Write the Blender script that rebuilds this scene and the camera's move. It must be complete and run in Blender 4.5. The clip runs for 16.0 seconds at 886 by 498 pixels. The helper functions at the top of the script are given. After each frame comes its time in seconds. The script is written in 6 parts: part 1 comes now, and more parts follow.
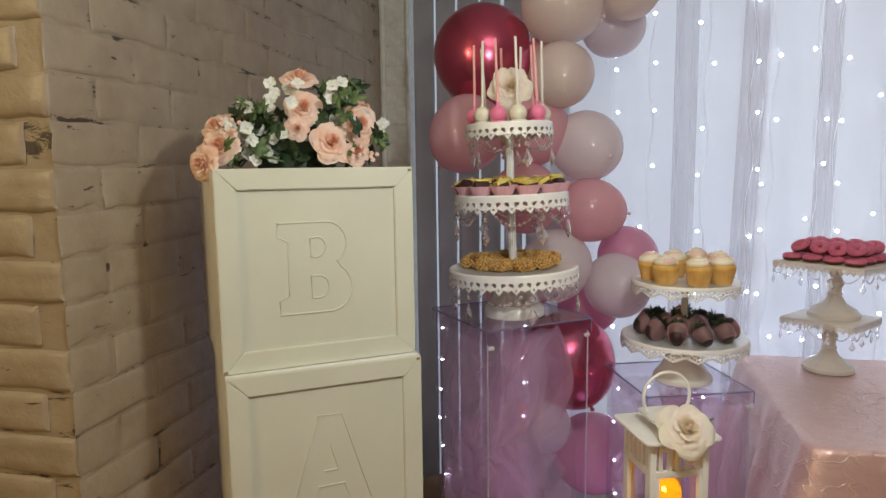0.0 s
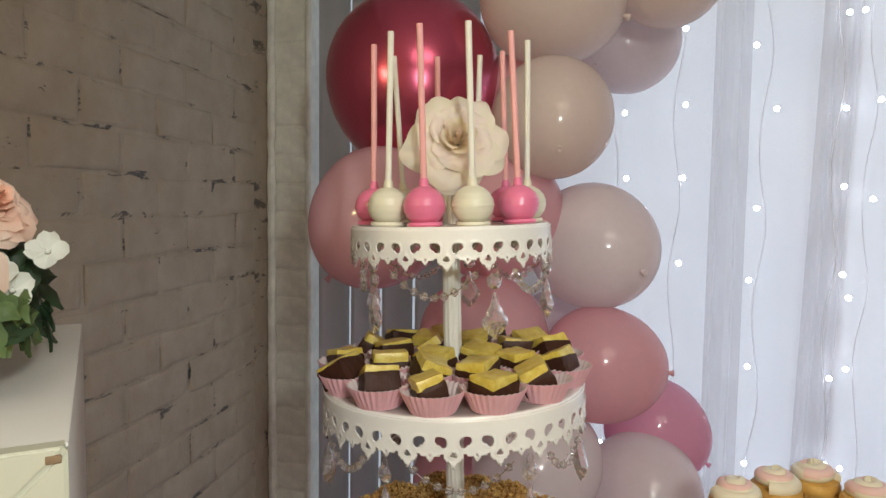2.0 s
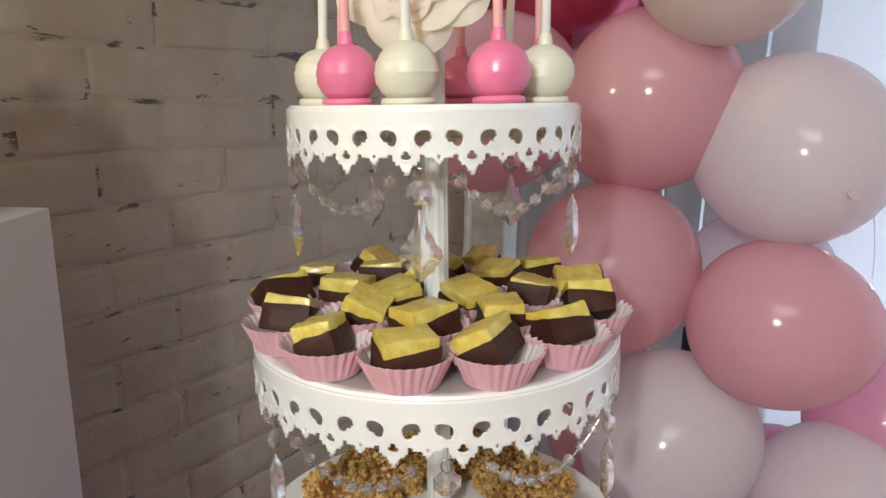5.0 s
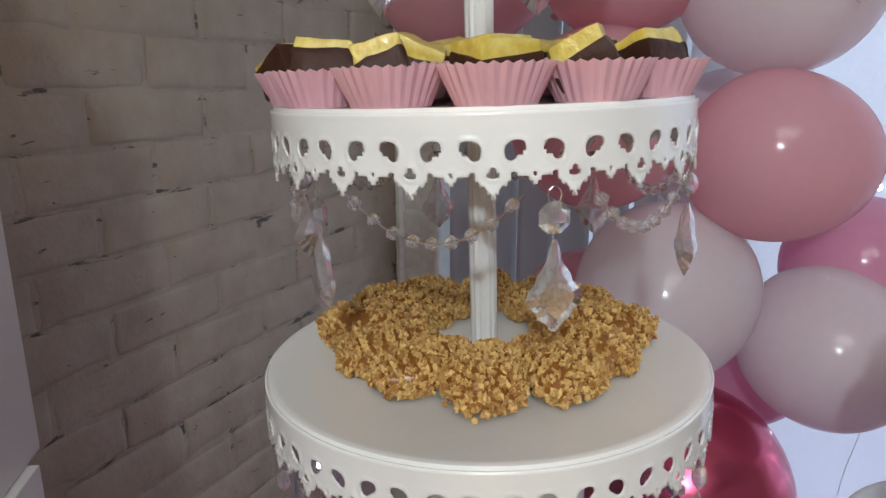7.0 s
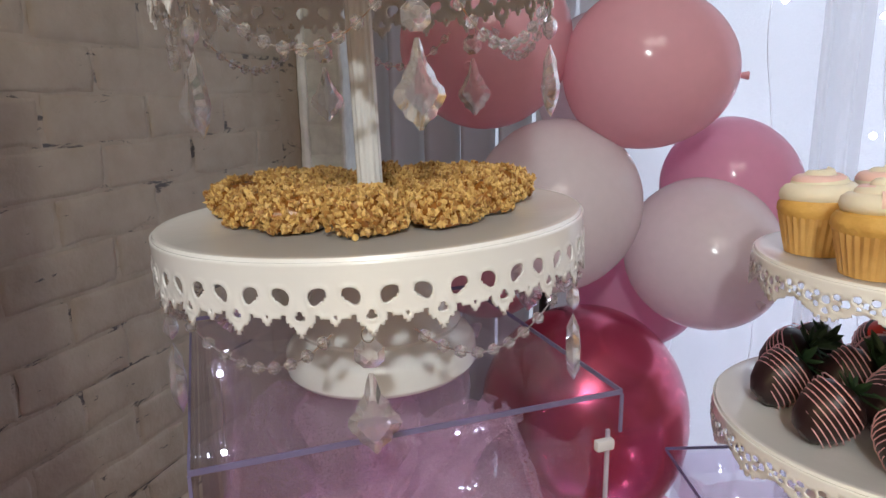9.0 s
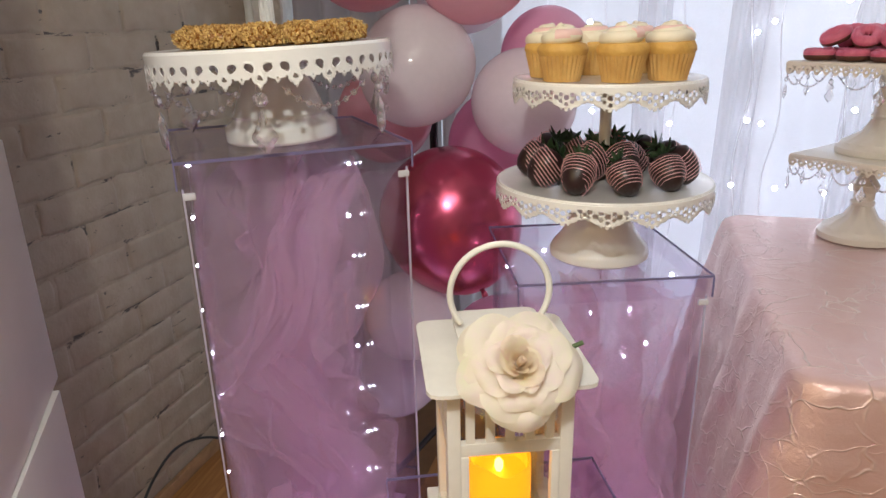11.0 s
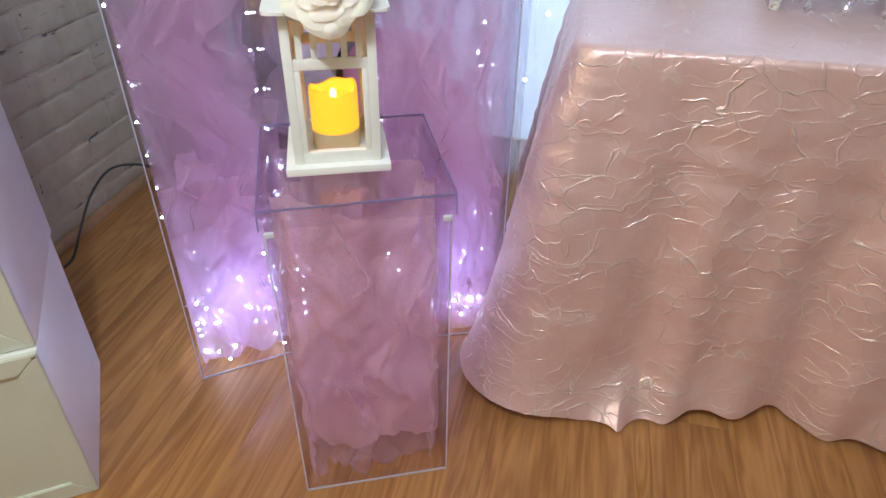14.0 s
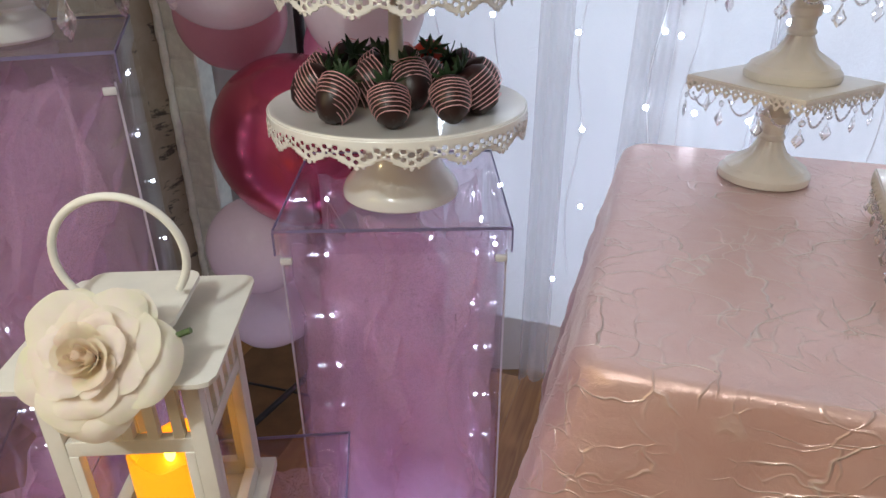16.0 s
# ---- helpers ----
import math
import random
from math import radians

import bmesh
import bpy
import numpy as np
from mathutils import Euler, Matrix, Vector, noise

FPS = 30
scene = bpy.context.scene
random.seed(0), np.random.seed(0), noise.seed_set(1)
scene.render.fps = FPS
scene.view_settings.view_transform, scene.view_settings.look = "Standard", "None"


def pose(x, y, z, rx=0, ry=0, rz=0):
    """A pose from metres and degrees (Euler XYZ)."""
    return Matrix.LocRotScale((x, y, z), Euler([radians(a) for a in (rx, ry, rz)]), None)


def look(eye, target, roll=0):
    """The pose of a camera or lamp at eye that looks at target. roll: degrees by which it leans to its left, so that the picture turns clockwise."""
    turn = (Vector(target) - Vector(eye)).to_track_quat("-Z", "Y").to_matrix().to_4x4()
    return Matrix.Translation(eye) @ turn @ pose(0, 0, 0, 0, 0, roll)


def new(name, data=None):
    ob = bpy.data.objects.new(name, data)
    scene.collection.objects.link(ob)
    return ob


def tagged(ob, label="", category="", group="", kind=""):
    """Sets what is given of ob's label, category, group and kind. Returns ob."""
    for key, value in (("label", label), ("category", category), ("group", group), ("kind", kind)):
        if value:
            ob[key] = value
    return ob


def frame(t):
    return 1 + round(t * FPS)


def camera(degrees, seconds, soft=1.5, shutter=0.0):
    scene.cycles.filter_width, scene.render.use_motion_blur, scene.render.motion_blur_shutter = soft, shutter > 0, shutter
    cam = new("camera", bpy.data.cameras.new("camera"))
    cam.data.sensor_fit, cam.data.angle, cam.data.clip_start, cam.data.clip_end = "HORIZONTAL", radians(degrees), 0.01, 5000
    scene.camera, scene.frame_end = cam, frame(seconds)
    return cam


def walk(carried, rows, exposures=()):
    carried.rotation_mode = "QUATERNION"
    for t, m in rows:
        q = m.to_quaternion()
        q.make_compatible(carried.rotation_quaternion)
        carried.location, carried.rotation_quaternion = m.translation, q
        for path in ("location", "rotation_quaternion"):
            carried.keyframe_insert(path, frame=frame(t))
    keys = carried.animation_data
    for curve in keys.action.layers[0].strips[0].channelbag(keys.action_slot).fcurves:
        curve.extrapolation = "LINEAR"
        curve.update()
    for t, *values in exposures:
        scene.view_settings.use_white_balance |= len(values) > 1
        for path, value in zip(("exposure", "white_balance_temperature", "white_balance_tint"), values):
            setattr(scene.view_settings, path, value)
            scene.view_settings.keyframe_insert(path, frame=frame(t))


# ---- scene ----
cam = camera(67.3, 16.0)
PATH = [
    (0, (-0.059, 0.138, 1.381), (0.055, 2.119, 1.132), -0.7),
    (0.5, (-0.044, 0.348, 1.422), (0.133, 2.327, 1.193), 0.5),
    (1, (0.031, 0.58, 1.46), (0.165, 2.566, 1.265), 0.8),
    (1.5, (0.069, 0.801, 1.478), (0.19, 2.789, 1.296), 1.1),
    (2, (0.091, 1.026, 1.496), (0.352, 3.004, 1.36), 0.8),
    (2.5, (0.161, 1.137, 1.509), (0.26, 3.122, 1.289), 1.1),
    (3, (0.27, 1.2, 1.529), (0.011, 3.169, 1.286), 2.2),
    (3.2, (0.295, 1.221, 1.533), (-0.014, 3.181, 1.282), 2.6),
    (5.3, (0.349, 1.258, 1.466), (-0.288, 3.096, 1.001), 1.0),
    (5.5, (0.345, 1.265, 1.453), (-0.264, 3.114, 0.996), 0.9),
    (6, (0.339, 1.272, 1.414), (-0.293, 3.111, 0.95), -0.2),
    (6.5, (0.301, 1.266, 1.362), (-0.246, 3.12, 0.848), 0.6),
    (7, (0.241, 1.256, 1.33), (-0.072, 3.167, 0.83), 0.1),
    (7.5, (0.195, 1.24, 1.309), (0.044, 3.171, 0.813), -0.5),
    (8, (0.174, 1.237, 1.284), (0.173, 3.174, 0.787), -1.3),
    (8.2, (0.181, 1.234, 1.266), (0.19, 3.184, 0.822), -0.8),
    (10.3, (0.407, 1.019, 1.194), (0.176, 2.932, 0.659), -2.1),
    (10.5, (0.408, 0.957, 1.185), (0.264, 2.869, 0.615), -1.1),
    (11, (0.41, 0.807, 1.164), (0.416, 2.7, 0.519), -1.3),
    (11.5, (0.459, 0.658, 1.146), (0.436, 2.527, 0.436), -0.2),
    (12, (0.514, 0.533, 1.138), (0.419, 2.365, 0.342), -1.2),
    (12.5, (0.528, 0.463, 1.125), (0.459, 2.248, 0.225), -1.3),
    (13, (0.537, 0.432, 1.098), (0.498, 2.152, 0.079), -2.4),
    (13.5, (0.545, 0.424, 1.075), (0.58, 2.053, -0.085), -0.9),
    (14, (0.561, 0.487, 1.08), (0.684, 2.119, -0.071), 0.8),
    (14.5, (0.562, 0.638, 1.098), (0.821, 2.302, 0.019), 0.6),
    (15, (0.566, 0.756, 1.119), (0.821, 2.452, 0.091), -1.1),
    (15.5, (0.658, 0.885, 1.132), (0.726, 2.65, 0.193), -0.5),
    (16, (0.737, 0.971, 1.148), (0.662, 2.752, 0.24), -0.2),
]
walk(cam, [(t, look(e, g, r)) for t, e, g, r in PATH],
     [(0.0, -0.1, 6300, 10), (1.0, -0.05, 6300, 10), (2.0, 0.02, 6500, 8), (3.0, 0.1, 6500, 8), (5.5, 0.36, 5900, 10), (6.0, 0.36, 5850, 10), (6.5, 0.05, 5750, 10), (7.0, 0.1, 5700, 10), (7.5, 0.25, 5700, 10), (8.0, 0.2, 5850, 11), (10.5, 0.38, 6250, 12),
      (12.0, 0.1, 6500, 12), (13.0, 0.2, 6400, 15), (13.5, 0.55, 5900, 13), (14.0, 0.65, 5250, 5), (14.5, 0.6, 5100, 4), (15.0, 0.3, 5600, 10), (15.5, 0.22, 5900, 8), (16.0, 0.15, 6100, 8)])

# ---- light ----
scene.cycles.transparent_max_bounces = 40
world = bpy.data.worlds.new("world")
scene.world = world
world.use_nodes = True
wn = world.node_tree
sky = wn.nodes.new("ShaderNodeTexSky")
sky.sky_type, sky.sun_disc = "NISHITA", False
sky.sun_elevation, sky.sun_rotation = radians(25), radians(160)
wn.nodes["Background"].inputs[1].default_value = 0.06
wn.links.new(sky.outputs[0], wn.nodes["Background"].inputs[0])

# the room stands turned against the world: a runs along the window wall, b towards it
ROOM = pose(-0.135, 2.88, 0, 0, 0, -16.8)


def at_room(a, b, z=0.0):
    return ROOM @ Vector((a, b, z))


def lamp(name, kind, energy, color, m, size=0.1, size_y=None):
    data = bpy.data.lights.new(name, kind)
    data.energy, data.color = energy, color
    if kind == "AREA":
        data.shape, data.size, data.size_y = "RECTANGLE", size, size_y or size
    else:
        data.shadow_soft_size = size
    ob = new(name, data)
    ob.matrix_world = m
    return ob


CAMERA_LIGHT = 19.0
lamp("front_light", "POINT", CAMERA_LIGHT, (0.97, 1.0, 0.93), pose(0.28, 0.62, 1.72), 0.03)
lamp("ceiling_lamp_light", "AREA", 16.0, (1.0, 0.91, 0.78), pose(0.45, 0.0, 2.55), 0.9, 0.9)
lamp("hall_lamp_light", "POINT", 42.0, (1.0, 0.78, 0.38), pose(*at_room(-0.75, -3.3, 1.9)), 0.08)


# ---- materials ----
def shader(name):
    m = bpy.data.materials.new(name)
    m.use_nodes = True
    nt = m.node_tree
    return m, nt, nt.nodes["Principled BSDF"]


def add(nt, kind, **inputs):
    n = nt.nodes.new(kind)
    for key, value in inputs.items():
        n.inputs[key.replace("_", " ")].default_value = value
    return n


def surface(name, color, rough=0.5, vary=0.12, scale=8.0, bump=0.0, bump_scale=120.0, metal=0.0, coat=0.0,
            second=None, sheen=0.0, random_value=0.0, spec=0.5, stretch=None, translucent=0.0, sss=0.0):
    """A surface with stains at one scale, grain at another and relief."""
    m, nt, p = shader(name)
    tc = nt.nodes.new("ShaderNodeTexCoord")
    mp = nt.nodes.new("ShaderNodeMapping")
    nt.links.new(tc.outputs["Object"], mp.inputs[0])
    if stretch:
        mp.inputs["Scale"].default_value = stretch
    big = add(nt, "ShaderNodeTexNoise", Scale=scale, Detail=5.0, Roughness=0.6)
    fine = add(nt, "ShaderNodeTexNoise", Scale=bump_scale, Detail=3.0)
    nt.links.new(mp.outputs[0], big.inputs["Vector"])
    nt.links.new(mp.outputs[0], fine.inputs["Vector"])
    ramp = nt.nodes.new("ShaderNodeValToRGB")
    lo = tuple(c * (1 - vary) for c in color)
    hi = second or tuple(min(1, c * (1 + vary)) for c in color)
    ramp.color_ramp.elements[0].position, ramp.color_ramp.elements[1].position = 0.32, 0.68
    ramp.color_ramp.elements[0].color, ramp.color_ramp.elements[1].color = (*lo, 1), (*hi, 1)
    nt.links.new(big.outputs[0], ramp.inputs[0])
    out = ramp.outputs[0]
    if random_value:
        info = nt.nodes.new("ShaderNodeObjectInfo")
        hsv = nt.nodes.new("ShaderNodeHueSaturation")
        mr = add(nt, "ShaderNodeMapRange", To_Min=1 - random_value, To_Max=1 + random_value)
        nt.links.new(info.outputs["Random"], mr.inputs[0])
        nt.links.new(mr.outputs[0], hsv.inputs["Value"])
        nt.links.new(out, hsv.inputs["Color"])
        out = hsv.outputs[0]
    nt.links.new(out, p.inputs["Base Color"])
    p.inputs["Roughness"].default_value = rough
    p.inputs["Metallic"].default_value = metal
    p.inputs["Coat Weight"].default_value = coat
    p.inputs["Coat Roughness"].default_value = 0.08
    p.inputs["Sheen Weight"].default_value = sheen
    p.inputs["Specular IOR Level"].default_value = spec
    p.inputs["Subsurface Weight"].default_value = sss
    p.inputs["Subsurface Radius"].default_value = (0.01, 0.006, 0.004)
    if bump:
        b = add(nt, "ShaderNodeBump", Strength=bump, Distance=0.002)
        nt.links.new(fine.outputs[0], b.inputs["Height"])
        nt.links.new(b.outputs[0], p.inputs["Normal"])
    if translucent:
        tr = nt.nodes.new("ShaderNodeBsdfTranslucent")
        nt.links.new(out, tr.inputs[0])
        mix = add(nt, "ShaderNodeMixShader", Fac=translucent)
        nt.links.new(p.outputs[0], mix.inputs[1])
        nt.links.new(tr.outputs[0], mix.inputs[2])
        nt.links.new(mix.outputs[0], nt.nodes["Material Output"].inputs[0])
    return m


def glow(name, color, strength):
    m, nt, p = shader(name)
    p.inputs["Base Color"].default_value = (*color, 1)
    p.inputs["Emission Color"].default_value = (*color, 1)
    p.inputs["Emission Strength"].default_value = strength
    return m


def sheer(name, color, cover, rough=0.8, grain=900.0, shine=0.0):
    """Thin cloth: part open mesh, part thread that light shines through."""
    m, nt, p = shader(name)
    tr = nt.nodes.new("ShaderNodeBsdfTransparent")
    tl = nt.nodes.new("ShaderNodeBsdfTranslucent")
    tl.inputs[0].default_value = (*color, 1)
    p.inputs["Base Color"].default_value = (*color, 1)
    p.inputs["Roughness"].default_value = rough
    p.inputs["Sheen Weight"].default_value = shine
    cloth = add(nt, "ShaderNodeMixShader", Fac=0.5)
    nt.links.new(p.outputs[0], cloth.inputs[1])
    nt.links.new(tl.outputs[0], cloth.inputs[2])
    tc = nt.nodes.new("ShaderNodeTexCoord")
    no = add(nt, "ShaderNodeTexNoise", Scale=grain, Detail=2.0)
    nt.links.new(tc.outputs["Object"], no.inputs["Vector"])
    mr = add(nt, "ShaderNodeMapRange", From_Min=0.3, From_Max=0.7, To_Min=cover * 0.75, To_Max=min(1, cover * 1.25))
    nt.links.new(no.outputs[0], mr.inputs[0])
    mix = nt.nodes.new("ShaderNodeMixShader")
    nt.links.new(mr.outputs[0], mix.inputs[0])
    nt.links.new(tr.outputs[0], mix.inputs[1])
    nt.links.new(cloth.outputs[0], mix.inputs[2])
    nt.links.new(mix.outputs[0], nt.nodes["Material Output"].inputs[0])
    return m


def clear(name, tint, gloss_rough=0.03, ior=1.49):
    """Thin clear plastic: lets light straight through and mirrors by its angle."""
    m, nt, p = shader(name)
    tr = nt.nodes.new("ShaderNodeBsdfTransparent")
    tr.inputs[0].default_value = (*tint, 1)
    gl = nt.nodes.new("ShaderNodeBsdfGlossy")
    gl.inputs["Roughness"].default_value = gloss_rough
    lw = add(nt, "ShaderNodeLayerWeight", Blend=0.5)
    pw = nt.nodes.new("ShaderNodeMath")
    pw.operation = "POWER"
    pw.inputs[1].default_value = 4.0
    nt.links.new(lw.outputs["Facing"], pw.inputs[0])
    fr = add(nt, "ShaderNodeMapRange", To_Min=0.5 * ((ior - 1) / (ior + 1)) ** 2, To_Max=0.45)
    nt.links.new(pw.outputs[0], fr.inputs[0])
    mix = nt.nodes.new("ShaderNodeMixShader")
    nt.links.new(fr.outputs[0], mix.inputs[0])
    nt.links.new(tr.outputs[0], mix.inputs[1])
    nt.links.new(gl.outputs[0], mix.inputs[2])
    nt.links.new(mix.outputs[0], nt.nodes["Material Output"].inputs[0])
    return m


def crystal_material():
    """Clear cut acrylic: refracts, mirrors at its facets, and lets part of the light straight through."""
    m, nt, p = shader("crystal")
    p.inputs["Base Color"].default_value = (0.98, 0.98, 0.99, 1)
    p.inputs["Roughness"].default_value = 0.02
    p.inputs["Transmission Weight"].default_value = 0.90
    p.inputs["IOR"].default_value = 1.5
    tr = nt.nodes.new("ShaderNodeBsdfTransparent")
    mix = add(nt, "ShaderNodeMixShader", Fac=0.28)
    nt.links.new(p.outputs[0], mix.inputs[1])
    nt.links.new(tr.outputs[0], mix.inputs[2])
    nt.links.new(mix.outputs[0], nt.nodes["Material Output"].inputs[0])
    return m


def wood_floor_material():
    """Laminate with long cathedral grain."""
    m, nt, p = shader("laminate")
    tc = nt.nodes.new("ShaderNodeTexCoord")
    info = nt.nodes.new("ShaderNodeObjectInfo")
    off = add(nt, "ShaderNodeVectorMath")
    off.operation = "MULTIPLY_ADD"
    off.inputs[1].default_value = (1, 1, 1)
    comb = nt.nodes.new("ShaderNodeCombineXYZ")
    mul = nt.nodes.new("ShaderNodeMath")
    mul.operation = "MULTIPLY"
    mul.inputs[1].default_value = 37.0
    nt.links.new(info.outputs["Random"], mul.inputs[0])
    for i in range(3):
        nt.links.new(mul.outputs[0], comb.inputs[i])
    nt.links.new(tc.outputs["Object"], off.inputs[0])
    nt.links.new(comb.outputs[0], off.inputs[2])
    mp = nt.nodes.new("ShaderNodeMapping")
    mp.inputs["Scale"].default_value = (9.0, 0.9, 1.0)
    nt.links.new(off.outputs[0], mp.inputs[0])
    n1 = add(nt, "ShaderNodeTexNoise", Scale=1.6, Detail=3.0, Distortion=0.6)
    nt.links.new(mp.outputs[0], n1.inputs["Vector"])
    rings = nt.nodes.new("ShaderNodeMath")
    rings.operation = "MULTIPLY"
    rings.inputs[1].default_value = 50.0
    nt.links.new(n1.outputs[0], rings.inputs[0])
    sine = nt.nodes.new("ShaderNodeMath")
    sine.operation = "SINE"
    nt.links.new(rings.outputs[0], sine.inputs[0])
    mp2 = nt.nodes.new("ShaderNodeMapping")
    mp2.inputs["Scale"].default_value = (130.0, 4.0, 1.0)
    nt.links.new(off.outputs[0], mp2.inputs[0])
    n2 = add(nt, "ShaderNodeTexNoise", Scale=1.0, Detail=4.0)
    nt.links.new(mp2.outputs[0], n2.inputs["Vector"])
    mix = nt.nodes.new("ShaderNodeMath")
    mix.operation = "MULTIPLY_ADD"
    mix.inputs[1].default_value = 0.10
    nt.links.new(sine.outputs[0], mix.inputs[0])
    calm = add(nt, "ShaderNodeMapRange", To_Min=0.28, To_Max=0.72)
    nt.links.new(n2.outputs[0], calm.inputs[0])
    nt.links.new(calm.outputs[0], mix.inputs[2])
    ramp = nt.nodes.new("ShaderNodeValToRGB")
    ramp.color_ramp.elements[0].position, ramp.color_ramp.elements[1].position = 0.22, 0.78
    ramp.color_ramp.elements[0].color = (0.20, 0.076, 0.019, 1)
    ramp.color_ramp.elements[1].color = (0.48, 0.245, 0.076, 1)
    nt.links.new(mix.outputs[0], ramp.inputs[0])
    nt.links.new(ramp.outputs[0], p.inputs["Base Color"])
    p.inputs["Roughness"].default_value = 0.34
    b = add(nt, "ShaderNodeBump", Strength=0.12, Distance=0.001)
    nt.links.new(n2.outputs[0], b.inputs["Height"])
    nt.links.new(b.outputs[0], p.inputs["Normal"])
    return m


def painted_brick_material(name="painted_brick", crack_scale=20.0, lo=0.335, hi=0.352):
    """Thick glossy paint over brick: lumps, drips, cracks that show dark."""
    m, nt, p = shader(name)
    tc = nt.nodes.new("ShaderNodeTexCoord")
    geo = nt.nodes.new("ShaderNodeNewGeometry")
    lumps = add(nt, "ShaderNodeTexNoise", Scale=14.0, Detail=6.0, Roughness=0.6)
    grit = add(nt, "ShaderNodeTexNoise", Scale=150.0, Detail=4.0)
    spots = add(nt, "ShaderNodeTexNoise", Scale=crack_scale, Detail=8.0, Roughness=0.72, Distortion=0.4)
    flat = nt.nodes.new("ShaderNodeMapping")
    flat.inputs["Scale"].default_value = (0.8, 0.8, 2.6)
    nt.links.new(geo.outputs["Position"], flat.inputs[0])
    nt.links.new(flat.outputs[0], spots.inputs["Vector"])
    for n in (lumps, grit):
        nt.links.new(geo.outputs["Position"], n.inputs["Vector"])
    base = nt.nodes.new("ShaderNodeValToRGB")
    base.color_ramp.elements[0].position, base.color_ramp.elements[1].position = 0.3, 0.7
    base.color_ramp.elements[0].color = (0.290, 0.228, 0.158, 1)
    base.color_ramp.elements[1].color = (0.365, 0.298, 0.216, 1)
    nt.links.new(lumps.outputs[0], base.inputs[0])
    chip = nt.nodes.new("ShaderNodeValToRGB")
    chip.color_ramp.elements[0].position, chip.color_ramp.elements[1].position = lo, hi
    chip.color_ramp.elements[0].color, chip.color_ramp.elements[1].color = (1, 1, 1, 1), (0, 0, 0, 1)
    nt.links.new(spots.outputs[0], chip.inputs[0])
    mix = nt.nodes.new("ShaderNodeMix")
    mix.data_type = "RGBA"
    mix.inputs["B"].default_value = (0.06, 0.045, 0.035, 1)
    nt.links.new(chip.outputs[0], mix.inputs["Factor"])
    nt.links.new(base.outputs[0], mix.inputs["A"])
    nt.links.new(mix.outputs["Result"], p.inputs["Base Color"])
    p.inputs["Roughness"].default_value = 0.42
    b1 = add(nt, "ShaderNodeBump", Strength=0.7, Distance=0.006)
    b2 = add(nt, "ShaderNodeBump", Strength=0.35, Distance=0.0015)
    nt.links.new(lumps.outputs[0], b1.inputs["Height"])
    nt.links.new(grit.outputs[0], b2.inputs["Height"])
    nt.links.new(b1.outputs[0], b2.inputs["Normal"])
    nt.links.new(b2.outputs[0], p.inputs["Normal"])
    return m


